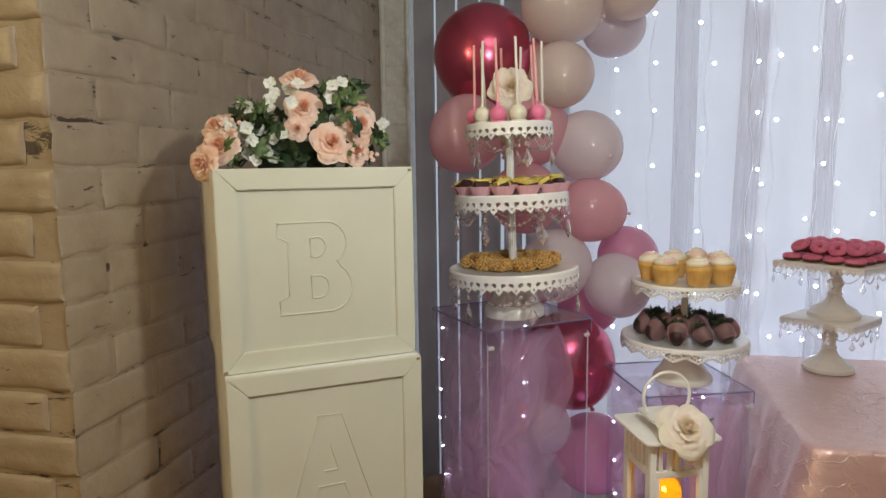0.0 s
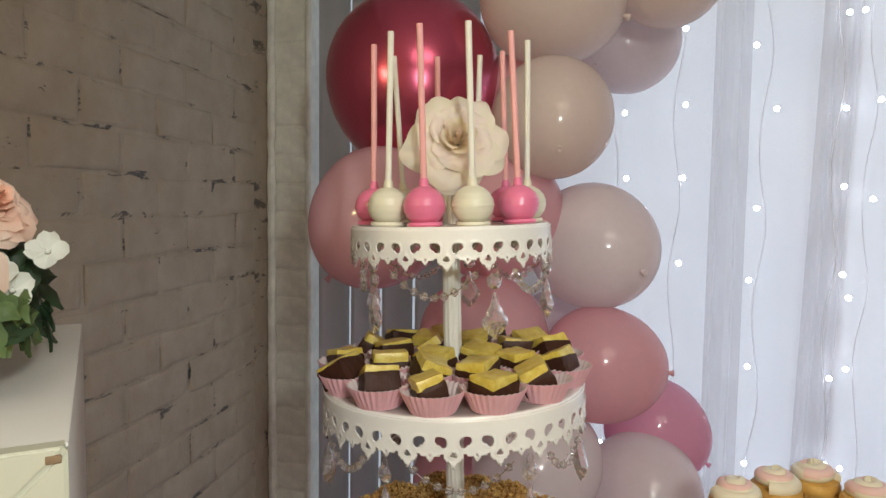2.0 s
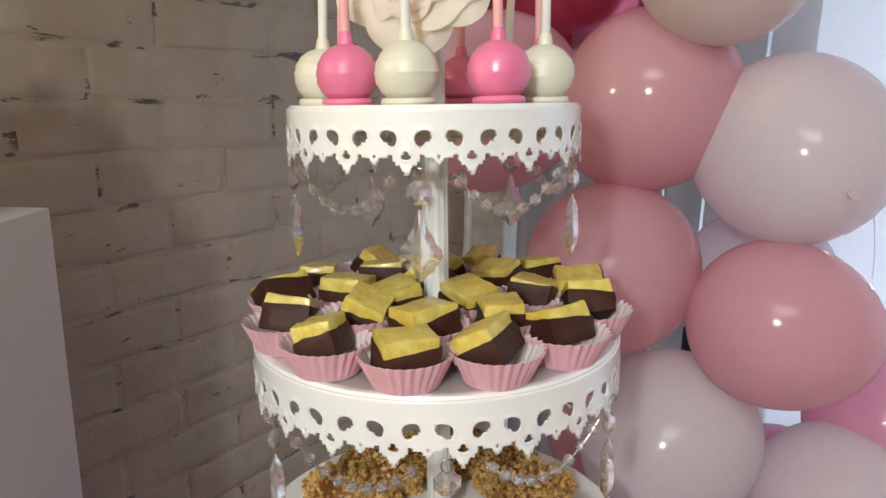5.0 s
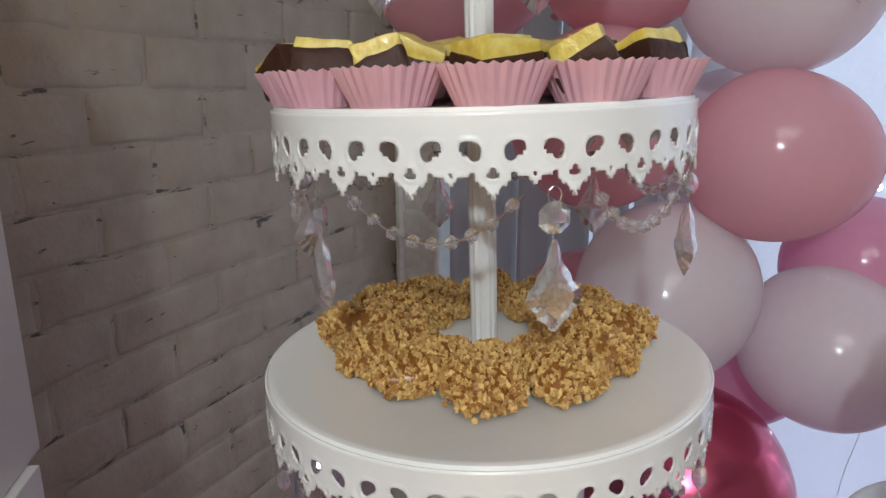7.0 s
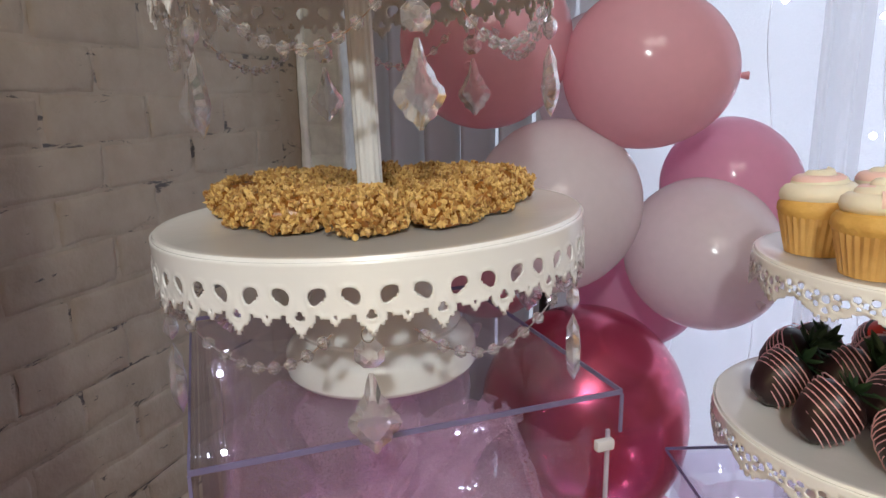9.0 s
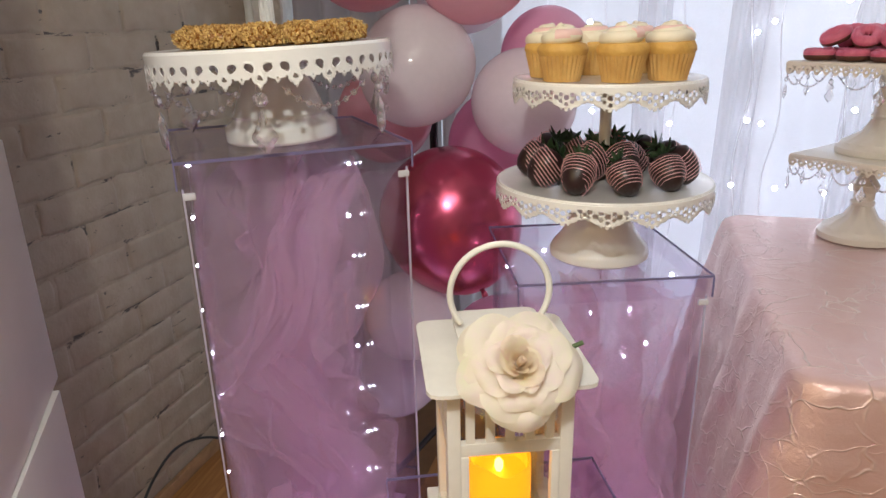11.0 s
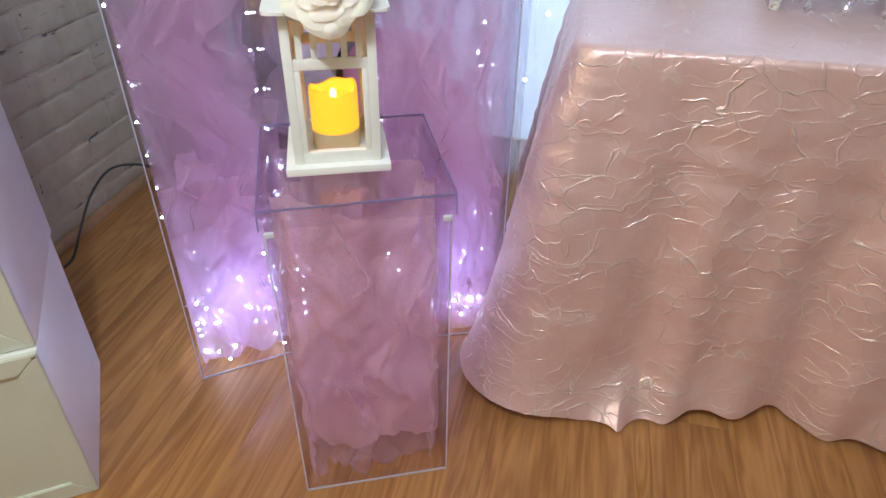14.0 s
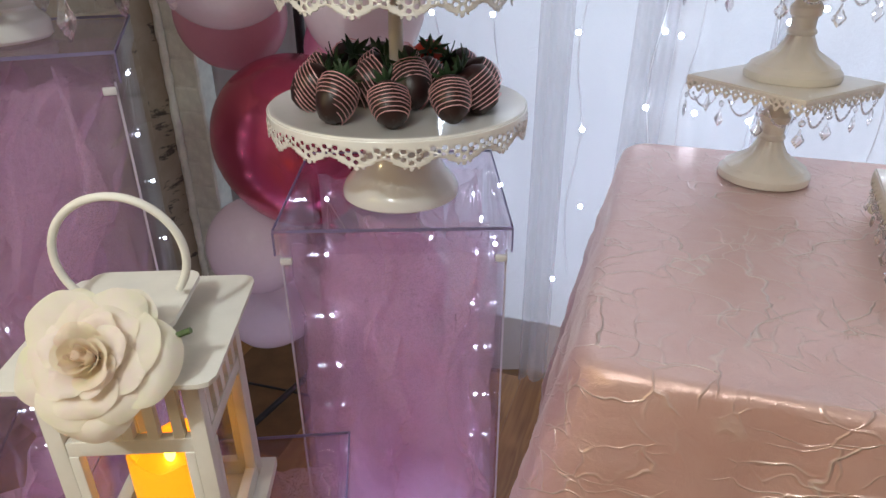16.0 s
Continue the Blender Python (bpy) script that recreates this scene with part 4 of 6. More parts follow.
def plate(parent, path, length, outline, z, units, skirt_h, style, material, thick=0.004, beads=0, m=None):
    """A flat tier with its rolled rim and its lace skirt."""
    bm = bmesh.new()
    if outline[0] == "round":
        r = outline[1]
        lathe([(0.001, -thick), (r - 0.004, -thick), (r - 0.001, -thick + 0.001), (r, -0.002), (r - 0.001, 0.0), (r - 0.005, 0.0003), (r - 0.007, -0.0008), (0.001, -0.0008)], 96, bm)
    else:
        h = outline[1] / 2
        box(bm, -h, h, -h, h, -thick, 0, bevel=0.0015)
    tier = part("tier", bm, material, parent, m=pose(0, 0, z))
    sk = part("lace_skirt", lace_skirt(path, length, units, skirt_h, style, (28, 20) if style == "heart" else (20, 15)), material, tier, m=pose(0, 0, -0.002))
    md = sk.modifiers.new("thick", "SOLIDIFY")
    md.thickness = 0.0013
    if beads:
        rb = bmesh.new()
        rim_beads(rb, path, length, beads, -0.0105, 0.0011)
        part("rim_beading", rb, material, tier)
    return tier


# ---- tall three-tier stand ----
STAND_1 = (0.2025, 1.700)
stand = thing("three_tier_cake_stand", pose(*STAND_1, TALL_H + 0.0005, 0, -1.9, 0), "white enamel three-tier cake stand with lace skirts and crystal drops", "cake stand")
foot_prof = [(0.001, 0.0), (0.070, 0.0), (0.0725, 0.003), (0.0725, 0.018), (0.069, 0.023), (0.063, 0.027), (0.061, 0.031), (0.062, 0.034), (0.058, 0.039),
             (0.050, 0.060), (0.043, 0.078), (0.040, 0.086), (0.041, 0.090), (0.037, 0.094), (0.034, 0.110), (0.036, 0.118), (0.001, 0.118)]
part("pedestal_foot", lathe(foot_prof, 72), M_ENAMEL, stand)
Z3, Z2, Z1 = 1.141 - TALL_H, 1.316 - TALL_H, 1.476 - TALL_H
R3, R2, R1 = 0.152, 0.1325, 0.100
STAND_M = pose(*STAND_1, TALL_H + 0.0005, 0, -1.9, 0)
for z, r, units in ((Z3, R3, 25), (Z2, R2, 21), (Z1, R1, 17)):
    L = 2 * math.pi * r
    plate(stand, circle(r), L, ("round", r), z, units, 0.041 if r > 0.11 else 0.037, "heart", M_ENAMEL, beads=units * 7)
    trimmings(stand, circle(r - 0.001), L, z - 0.040 if r > 0.11 else z - 0.036, 5 if r < 0.11 else 6, 0.1 if z == Z3 else (0.36 if z == Z2 else 0.2), 1.0 if r > 0.11 else 0.9, 0.026, 9, 0.0042)
flute = lambda a, z: 1 + 0.05 * math.cos(a * 12)
for z0, z1 in ((Z3, Z2 - 0.004), (Z2, Z1 - 0.004)):
    part("column", lathe([(0.009, z0 - 0.002), (0.009, z1)], 96, wob=flute), M_ENAMEL, stand)
    part("column_collar", lathe([(0.001, z0), (0.0125, z0), (0.0125, z0 + 0.003), (0.0095, z0 + 0.005), (0.001, z0 + 0.005)], 32), M_BLACK, stand, "dark rubber collar")
part("column", lathe([(0.0075, Z1 - 0.002), (0.0075, Z1 + 0.05), (0.004, Z1 + 0.054)], 96, wob=flute), M_ENAMEL, stand)

# ---- petals and roses ----
ROSE_LAYERS = ((3, 100, 0.02, 0.06, 0.50, 0.00), (3, 88, 0.03, 0.12, 0.49, 0.02), (4, 70, 0.05, 0.20, 0.45, 0.05), (4, 64, 0.07, 0.31, 0.38, 0.08),
               (5, 53, 0.09, 0.46, 0.30, 0.11), (5, 51, 0.11, 0.64, 0.20, 0.13), (6, 46, 0.12, 0.82, 0.09, 0.14), (5, 48, 0.13, 0.95, -0.01, 0.12))


def petal_bm(layer, seed):
    """One petal of a rose of radius 1: a flaring, rounded wrap round the axis with a rolled lip.
    The layers, from the heart outwards, are (count, half span, foot radius, lip radius, height, roll)."""
    n, span, foot, lip, high, roll = ROSE_LAYERS[layer]
    rn = random.Random(seed)
    o = Vector((rn.uniform(0, 50), rn.uniform(0, 50), 0))
    tip = rn.uniform(-0.25, 0.25)

    def fn(u, v):
        x = 2 * u - 1
        e = v * (1 - 0.42 * abs(x) ** 2.8 - 0.05 * math.cos(3 * x + tip * 8))
        wave = noise.noise(Vector((x * 1.8, v * 1.4, 0)) + o)
        fine = noise.noise(Vector((x * 4.5, v * 2.5, 4)) + o)
        r = foot + (lip - foot) * e ** 0.72 + 0.06 * x * min(1, lip * 2) + 0.20 * lip * wave * e * e
        z = high * e ** 1.15 + 0.17 * wave * e * e + 0.08 * fine * e * e
        c = max(0.0, e - 0.70) / 0.30
        r += roll * 0.55 * c
        z -= roll * 1.1 * c * c * (0.7 + 0.5 * wave)
        a = radians(span) * x * (0.62 + 0.38 * math.sin(min(1.0, e * 1.3) * math.pi / 2)) + 0.12 * tip * e
        return Vector((r * math.sin(a), r * math.cos(a), z))
    return grid(12, 9, fn)


def rose_petals(radius, seed):
    rn = random.Random(seed)
    out = []
    for li, layer in enumerate(ROSE_LAYERS):
        for k in range(layer[0]):
            a = 360 * k / layer[0] + li * 37 + rn.uniform(-9, 9)
            m = pose(0, 0, 0, 0, 0, a) @ pose(0, 0, 0, rn.uniform(-6, 6), 0, 0) @ Matrix.Scale(1.34 * radius * rn.uniform(0.92, 1.08), 4)
            out.append((li, k, m))
    return out


M_ROSE_W = surface("ivory_petal", (0.95, 0.95, 0.76), 0.5, 0.02, 2.2, translucent=0.45, second=(0.97, 0.87, 0.85))
M_ROSE_IN = surface("blush_petal", (0.97, 0.80, 0.74), 0.55, 0.03, 2.6, translucent=0.5, second=(0.97, 0.95, 0.74))
M_PEACH = surface("peach_petal", (0.93, 0.62, 0.48), 0.6, 0.06, 22, 0.3, 260, translucent=0.38, second=(0.94, 0.79, 0.69))
M_PEACH_IN = surface("deep_peach_petal", (0.90, 0.54, 0.40), 0.6, 0.10, 22, 0.3, 260, translucent=0.2)
M_WHITEF = surface("white_blossom", (0.80, 0.82, 0.76), 0.6, 0.08, 40, translucent=0.25)
M_LEAF = surface("silk_leaf", (0.085, 0.15, 0.05), 0.5, 0.35, 18, 0.4, 220, translucent=0.2, second=(0.17, 0.25, 0.09))
M_LEAF_D = surface("dark_silk_leaf", (0.025, 0.055, 0.022), 0.5, 0.3, 18, 0.4, 220, translucent=0.1)


def rose_thing(m, radius, label, seed, on):
    t = thing("artificial_rose", m, label, "flower")
    mats = (M_ROSE_IN, M_ROSE_IN, M_ROSE_IN, M_ROSE_IN, M_ROSE_W, M_ROSE_W, M_ROSE_W, M_ROSE_W)
    cache = {}
    for li, k, pm in rose_petals(radius, seed):
        key = (li, k % 2)
        if key not in cache:
            cache[key] = mesh_of("petal", petal_bm(li, seed + li * 7 + k), mats[li])
        ob = part("petal", cache[key], None, t, m=pm)
        md = ob.modifiers.new("smooth", "SUBSURF")
        md.levels = md.render_levels = 1
    bud = bmesh.new()
    lathe([(0.01 * radius, 0.0), (0.06 * radius, 0.10 * radius), (0.085 * radius, 0.45 * radius), (0.075 * radius, 0.60 * radius), (0.01 * radius, 0.66 * radius)], 16, bud, wob=lambda a, z: 1 + 0.12 * math.sin(3 * a + z * 90))
    part("bud", bud, M_ROSE_IN, t)
    return t


rose_top = rose_thing(Matrix.Translation((0.188, 1.668, 1.556)) @ pose(0, 0, 0, 72, 0, -4), 0.039, "ivory artificial rose among the cake pops", 5, stand)
part("stem", tube([(0, 0, -0.002), (0.0, -0.025, -0.012), (0.002, -0.058, -0.030)], 0.0028, 8), M_LEAF, rose_top, "green wire stem")


# ---- cake pops on the top tier ----
M_CP_W = surface("white_candy_coating", (0.74, 0.72, 0.58), 0.35, 0.04, 20, coat=0.2)
M_CP_P = surface("pink_candy_coating", (0.80, 0.20, 0.36), 0.32, 0.06, 20, coat=0.3)
M_STICK_W = surface("white_paper_stick", (0.80, 0.79, 0.72), 0.6, 0.04, 30)
M_STICK_P = surface("pink_paper_stick", (0.84, 0.42, 0.42), 0.6, 0.05, 30)
pops = [(-90 + q, c) for q, c in ((-60, 0), (-27, 1), (8, 0), (50, 1), (86, 0), (118, 1), (150, 0), (182, 1), (212, 0), (262, 1))]
for k, (deg, pink) in enumerate(pops):
    rr = 0.076 + 0.003 * math.sin(k * 5)
    x, y = STAND_1[0] + rr * math.cos(radians(deg)), STAND_1[1] + rr * math.sin(radians(deg))
    cp = thing("cake_pop", STAND_M @ pose(x - STAND_1[0], y - STAND_1[1], Z1, 2 * math.sin(k * 3), 2 * math.cos(k * 2), k * 50), ("pink" if pink else "white") + " candy-coated cake pop with its stick up", "cake pop", "cake pops on the top tier")
    bm = bmesh.new()
    prof = [(0.001, 0.0), (0.0155, 0.0), (0.0165, 0.0015), (0.0155, 0.004)]
    n = 26
    for i in range(3, n):
        th = math.pi * i / n
        prof.append((0.0193 * math.sin(th) * (1 + (0.020 * math.sin(i * 2.4 + k) if i > 7 else 0)), 0.0185 - 0.0185 * math.cos(th)))
    prof.append((0.001, 0.0372))
    lathe(prof, 32, bm, wob=lambda a, z: 1 + 0.012 * math.sin(2 * a + k + z * 200))
    part("coated_ball", bm, M_CP_P if pink else M_CP_W, cp)
    part("stick", tube([(0, 0, 0.034), (0.001, 0.001, 0.182)], 0.0030, 12), M_STICK_P if pink else M_STICK_W, cp)
    part("coating_collar", lathe([(0.001, 0.034), (0.0052, 0.035), (0.0040, 0.042), (0.0031, 0.044)], 14), M_CP_P if pink else M_CP_W, cp)


# ---- chocolate-dipped cubes in paper cups ----
M_CUP = surface("pink_paper_cup", (0.88, 0.54, 0.61), 0.7, 0.05, 40, 0.2, 300, translucent=0.3)
M_CUP_IN = surface("pale_cup_lining", (0.88, 0.78, 0.79), 0.7, 0.05, 40, translucent=0.3)
M_CHOC = surface("dark_chocolate", (0.048, 0.017, 0.010), 0.5, 0.25, 60, 0.5, 200, spec=0.25)
M_CUSTARD = surface("yellow_cake", (0.66, 0.46, 0.035), 0.34, 0.14, 90, 0.5, 320, second=(0.80, 0.68, 0.20), coat=0.3)


def cup_bm(r0, r1, h, pleats):
    bm = bmesh.new()
    n = pleats * 2
    low, high = [], []
    for i in range(n):
        a = 2 * math.pi * i / n
        w = 0.035 if i % 2 else -0.035
        low.append(bm.verts.new((r0 * (1 + w * 0.3) * math.cos(a), r0 * (1 + w * 0.3) * math.sin(a), 0.0)))
        high.append(bm.verts.new((r1 * (1 + w) * math.cos(a), r1 * (1 + w) * math.sin(a), h + (0.0006 if i % 2 else -0.0006))))
    for i in range(n):
        bm.faces.new((low[i], low[(i + 1) % n], high[(i + 1) % n], high[i]))
    bm.faces.new(low[::-1])
    return bm


cup_me = mesh_of("paper_cup", cup_bm(0.0178, 0.0258, 0.0172, 30), M_CUP, smooth=False)
lin_me = mesh_of("cup_lining", cup_bm(0.0172, 0.0251, 0.0167, 30), M_CUP_IN, smooth=False)


def bite_meshes(seed):
    rn = random.Random(seed)
    sx, sy, h = 0.0156 * rn.uniform(0.92, 1.1), 0.0126 * rn.uniform(0.92, 1.1), 0.0232
    slant_x, slant_y, dip = rn.uniform(-0.2, 0.2), rn.uniform(-0.2, 0.2), rn.uniform(0.68, 0.84)
    lo, hi = bmesh.new(), bmesh.new()
    box(lo, -sx, sx, -sy, sy, 0.002, h * dip, bevel=0.0022)
    box(hi, -sx * 0.93, sx * 0.93, -sy * 0.93, sy * 0.93, h * 0.30, h, bevel=0.0020)
    o = Vector((seed * 3.1, 0, 0))
    for bm in (lo, hi):
        bmesh.ops.subdivide_edges(bm, edges=[e for e in bm.edges if e.calc_length() > 0.006], cuts=3, use_grid_fill=True)
        for v in bm.verts:
            if bm is lo and v.co.z > h * 0.4:
                v.co.z += slant_x * v.co.x + slant_y * v.co.y
                v.co.z = min(v.co.z, h * 0.97)
            v.co += noise.noise_vector(v.co * 160 + o) * 0.0012
    return mesh_of("chocolate_base", lo, M_CHOC), mesh_of("yellow_top", hi, M_CUSTARD)


bites = [bite_meshes(i + 1) for i in range(6)]
rn = random.Random(12)
spots = []
for ring, (rr, n, ph) in enumerate(((0.112, 13, 0.12), (0.068, 8, 0.3), (0.029, 3, 0.9))):
    for k in range(n):
        spots.append((rr, 2 * math.pi * (k + ph) / n))
for k, (rr, a) in enumerate(spots):
    x, y = STAND_1[0] + rr * math.cos(a), STAND_1[1] + rr * math.sin(a)
    t = thing("chocolate_dipped_bite", STAND_M @ pose(x - STAND_1[0], y - STAND_1[1], Z2 + (0.0025 if rr < 0.09 else 0), 0, 0, rn.uniform(0, 360)) @ Matrix.Scale(1.13, 4), "yellow cake cube dipped in chocolate in pink paper cup", "petit four", "cake bites on the middle tier")
    cup = part("paper_cup", cup_me, None, t)
    part("cup_lining", lin_me, None, cup, "pale inside of the cup", m=pose(0, 0, 0.0006))
    tilt = rn.choice((0, 10, -14, 22, -26, 34, 6))
    lo, hi = bites[k % 6]
    mm = pose(0, 0, 0.004 + abs(tilt) * 0.00012, tilt, rn.uniform(-8, 8), rn.uniform(0, 90))
    part("chocolate_base", lo, None, t, m=mm)
    part("yellow_top", hi, None, t, m=mm)


# ---- peanut-covered clusters on the bottom tier ----
M_CARAMEL = surface("caramel", (0.27, 0.105, 0.018), 0.25, 0.15, 40, coat=0.4)
M_NUT = surface("chopped_peanut", (0.42, 0.20, 0.045), 0.45, 0.25, 120, 0.4, 300, second=(0.60, 0.36, 0.11))

nt = M_NUT.node_tree
isl = nt.nodes.new("ShaderNodeNewGeometry")
isl_ramp = nt.nodes.new("ShaderNodeValToRGB")
isl_ramp.color_ramp.elements[0].color, isl_ramp.color_ramp.elements[1].color = (0.32, 0.125, 0.018, 1), (0.84, 0.58, 0.20, 1)
nt.links.new(isl.outputs["Random Per Island"], isl_ramp.inputs[0])
nt.links.new(isl_ramp.outputs[0], nt.nodes["Principled BSDF"].inputs["Base Color"])


def nut_cluster(seed):
    """A caramel-dipped slice under a crust of flat nut chips."""
    rn = random.Random(seed)
    core = bmesh.new()
    bmesh.ops.create_icosphere(core, subdivisions=3, radius=1.0)
    o = Vector((seed * 5.0, 1, 2))
    for v in core.verts:
        c = v.co.copy()
        q = c * (1 + 0.14 * noise.noise(c * 2.0 + o))
        wide = 1 + 0.34 * q.x
        v.co = Vector((q.x * 0.0375, q.y * 0.0215 * wide, max(min(q.z, 0.80), -0.66) * 0.0155 * (1 + 0.1 * q.x) + 0.0099))
    core.verts.ensure_lookup_table()
    core.normal_update()
    pts = [(v.co.copy(), v.normal.copy()) for v in core.verts if v.co.z > 0.002]
    bare = rn.choice(pts)[0]
    verts, faces = [], []
    corners = ((1, 0, 0), (0, 1, 0), (-1, 0, 0), (0, -1, 0), (0, 0, 1), (0, 0, -1))
    for _ in range(2700):
        p, n = rn.choice(pts)
        if (p - bare).length < 0.011 and rn.random() < 0.8:
            continue
        p = p + Vector((rn.uniform(-1, 1), rn.uniform(-1, 1), rn.uniform(-1, 1))) * 0.0022 + n * rn.uniform(0, 0.0010)
        r = rn.uniform(0.0009, 0.0026)
        m = Euler((rn.uniform(0, 6), rn.uniform(0, 6), rn.uniform(0, 6))).to_matrix()
        b = len(verts)
        for x, y, z in corners:
            q = p + m @ Vector((x * r * 1.3 * rn.uniform(0.7, 1.2), y * r * rn.uniform(0.7, 1.2), z * r * 0.6))
            verts.append((q.x, q.y, max(q.z, 0.0004)))
        for i in range(4):
            j = (i + 1) % 4
            faces += [(b + i, b + j, b + 4), (b + j, b + i, b + 5)]
    bits = bpy.data.meshes.new("chopped_nuts")
    bits.from_pydata(verts, [], faces)
    bits.materials.append(M_NUT)
    return mesh_of("caramel_core", core, M_CARAMEL), bits


clusters = [nut_cluster(s + 3) for s in range(4)]
rn = random.Random(7)
for k in range(12):
    a = 2 * math.pi * k / 12 + 0.1
    rr = 0.081 + rn.uniform(-0.005, 0.005)
    x, y = STAND_1[0] + rr * math.cos(a), STAND_1[1] + rr * math.sin(a)
    t = thing("nut_cluster", STAND_M @ pose(x - STAND_1[0], y - STAND_1[1] + 0.016, Z3, 0, 0, math.degrees(a) + rn.uniform(-14, 14)), "caramel apple slice coated in chopped peanuts", "candy", "nut-coated slices on the bottom tier")
    t.scale = (rn.uniform(0.92, 1.1),) * 3
    core, bits = clusters[k % 4]
    part("caramel_core", core, None, t)
    tagged(part("chopped_nut", bits, None, t), kind="stuff")
crumb = bmesh.new()
bmesh.ops.create_icosphere(crumb, subdivisions=1, radius=0.0024)
tagged(part("nut_crumb", crumb, M_NUT, m=pose(0.204, 1.592, 1.1432)), "fallen peanut crumb on the white tier", "crumb")


# ---- two-tier stand with cupcakes and strawberries ----
STAND_2 = (0.650, 1.765)
stand2 = thing("two_tier_cake_stand", pose(*STAND_2, MID_H + 0.0005), "white enamel two-tier cake stand with scrolled lace rims", "cake stand")
part("pedestal_foot", lathe([(0.001, 0), (0.070, 0), (0.0735, 0.003), (0.0735, 0.010), (0.070, 0.018), (0.060, 0.030), (0.052, 0.042), (0.046, 0.056), (0.041, 0.075), (0.034, 0.092),
                             (0.028, 0.108), (0.001, 0.108)], 64), M_ENAMEL, stand2)
Y1, Y2 = 0.943 - MID_H, 1.087 - MID_H
for z, r, units in ((Y1, 0.154, 17), (Y2, 0.131, 15)):
    plate(stand2, circle(r), 2 * math.pi * r, ("round", r), z, units, 0.032, "scroll", M_ENAMEL, thick=0.008)
part("column", lathe([(0.0085, Y1), (0.0085, Y2 - 0.006)], 32), M_CREAM, stand2)
part("column_collar", lathe([(0.001, Y1), (0.013, Y1), (0.011, Y1 + 0.004), (0.001, Y1 + 0.004)], 32), M_CREAM, stand2)

M_CAKE = surface("golden_cupcake", (0.66, 0.36, 0.08), 0.6, 0.15, 40, 0.5, 240, second=(0.74, 0.46, 0.12))
M_LINER = surface("greaseproof_liner", (0.60, 0.33, 0.09), 0.5, 0.12, 30, 0.2, 200, second=(0.70, 0.44, 0.15))
M_FROST = surface("buttercream", (0.84, 0.78, 0.62), 0.5, 0.05, 40, 0.2, 150, sss=0.05)
M_FROSTP = surface("pink_buttercream", (0.86, 0.60, 0.55), 0.5, 0.06, 40, 0.2, 150, sss=0.05)


def swirl(z0, r0, turns, pitch, rad, n=90, start=0.0, to=1.0):
    pts = []
    for i in range(n + 1):
        u = start + (to - start) * i / n
        a = u * turns * 2 * math.pi
        rr = r0 * (1 - u) ** 0.8 + 0.002
        pts.append((rr * math.cos(a), rr * math.sin(a), z0 + pitch * u))
    return tube(pts, rad, 10)


liner_me = mesh_of("liner", cup_bm(0.0215, 0.0280, 0.030, 30), M_LINER, smooth=False)
sponge_me = mesh_of("sponge", lathe([(0.001, 0.002), (0.0205, 0.002), (0.0272, 0.029), (0.0300, 0.033), (0.0298, 0.038), (0.027, 0.0425), (0.018, 0.045), (0.001, 0.046)], 40, wob=lambda a, z: 1 + 0.015 * math.sin(3 * a)), M_CAKE)
frost_me = mesh_of("frosting", swirl(0.0455, 0.0195, 2.6, 0.017, lambda u: 0.0085 - 0.004 * u), M_FROST)
frost_p_me = mesh_of("pink_swirl", swirl(0.0475, 0.0195, 2.6, 0.0165, lambda u: 0.0078 - 0.0035 * u, 40, 0.25, 0.62), M_FROSTP)
for k, (dx, dy) in enumerate(((-0.075, -0.055), (-0.005, -0.085), (0.060, -0.070), (-0.082, 0.020), (-0.012, 0.045), (0.085, 0.000), (0.055, 0.062))):
    t = thing("cupcake", pose(STAND_2[0] + dx, STAND_2[1] + dy, 1.0872, 0, 0, 55 * k) @ Matrix.Scale(1.1, 4), "golden vanilla cupcake with cream and pink swirled frosting", "cupcake", "cupcakes on the upper tier")
    part("liner", liner_me, None, t)
    part("sponge", sponge_me, None, t)
    f = part("frosting", frost_me, None, t)
    part("pink_swirl", frost_p_me, None, f, "pink streak in the frosting")

M_CHOC_S = surface("chocolate_shell", (0.020, 0.006, 0.006), 0.42, 0.2, 30, 0.2, 120)
M_DRIZZLE = surface("pink_drizzle", (0.80, 0.46, 0.48), 0.4, 0.1, 30)
M_BERRY = surface("red_strawberry", (0.55, 0.04, 0.02), 0.35, 0.2, 60, 0.4, 220)


BERRY_PROFILE = [(0.0006, 0.0), (0.0080, 0.0012), (0.0138, 0.0075), (0.0178, 0.0165), (0.0195, 0.026), (0.0185, 0.034), (0.012, 0.040), (0.004, 0.0425), (0.0006, 0.0425)]


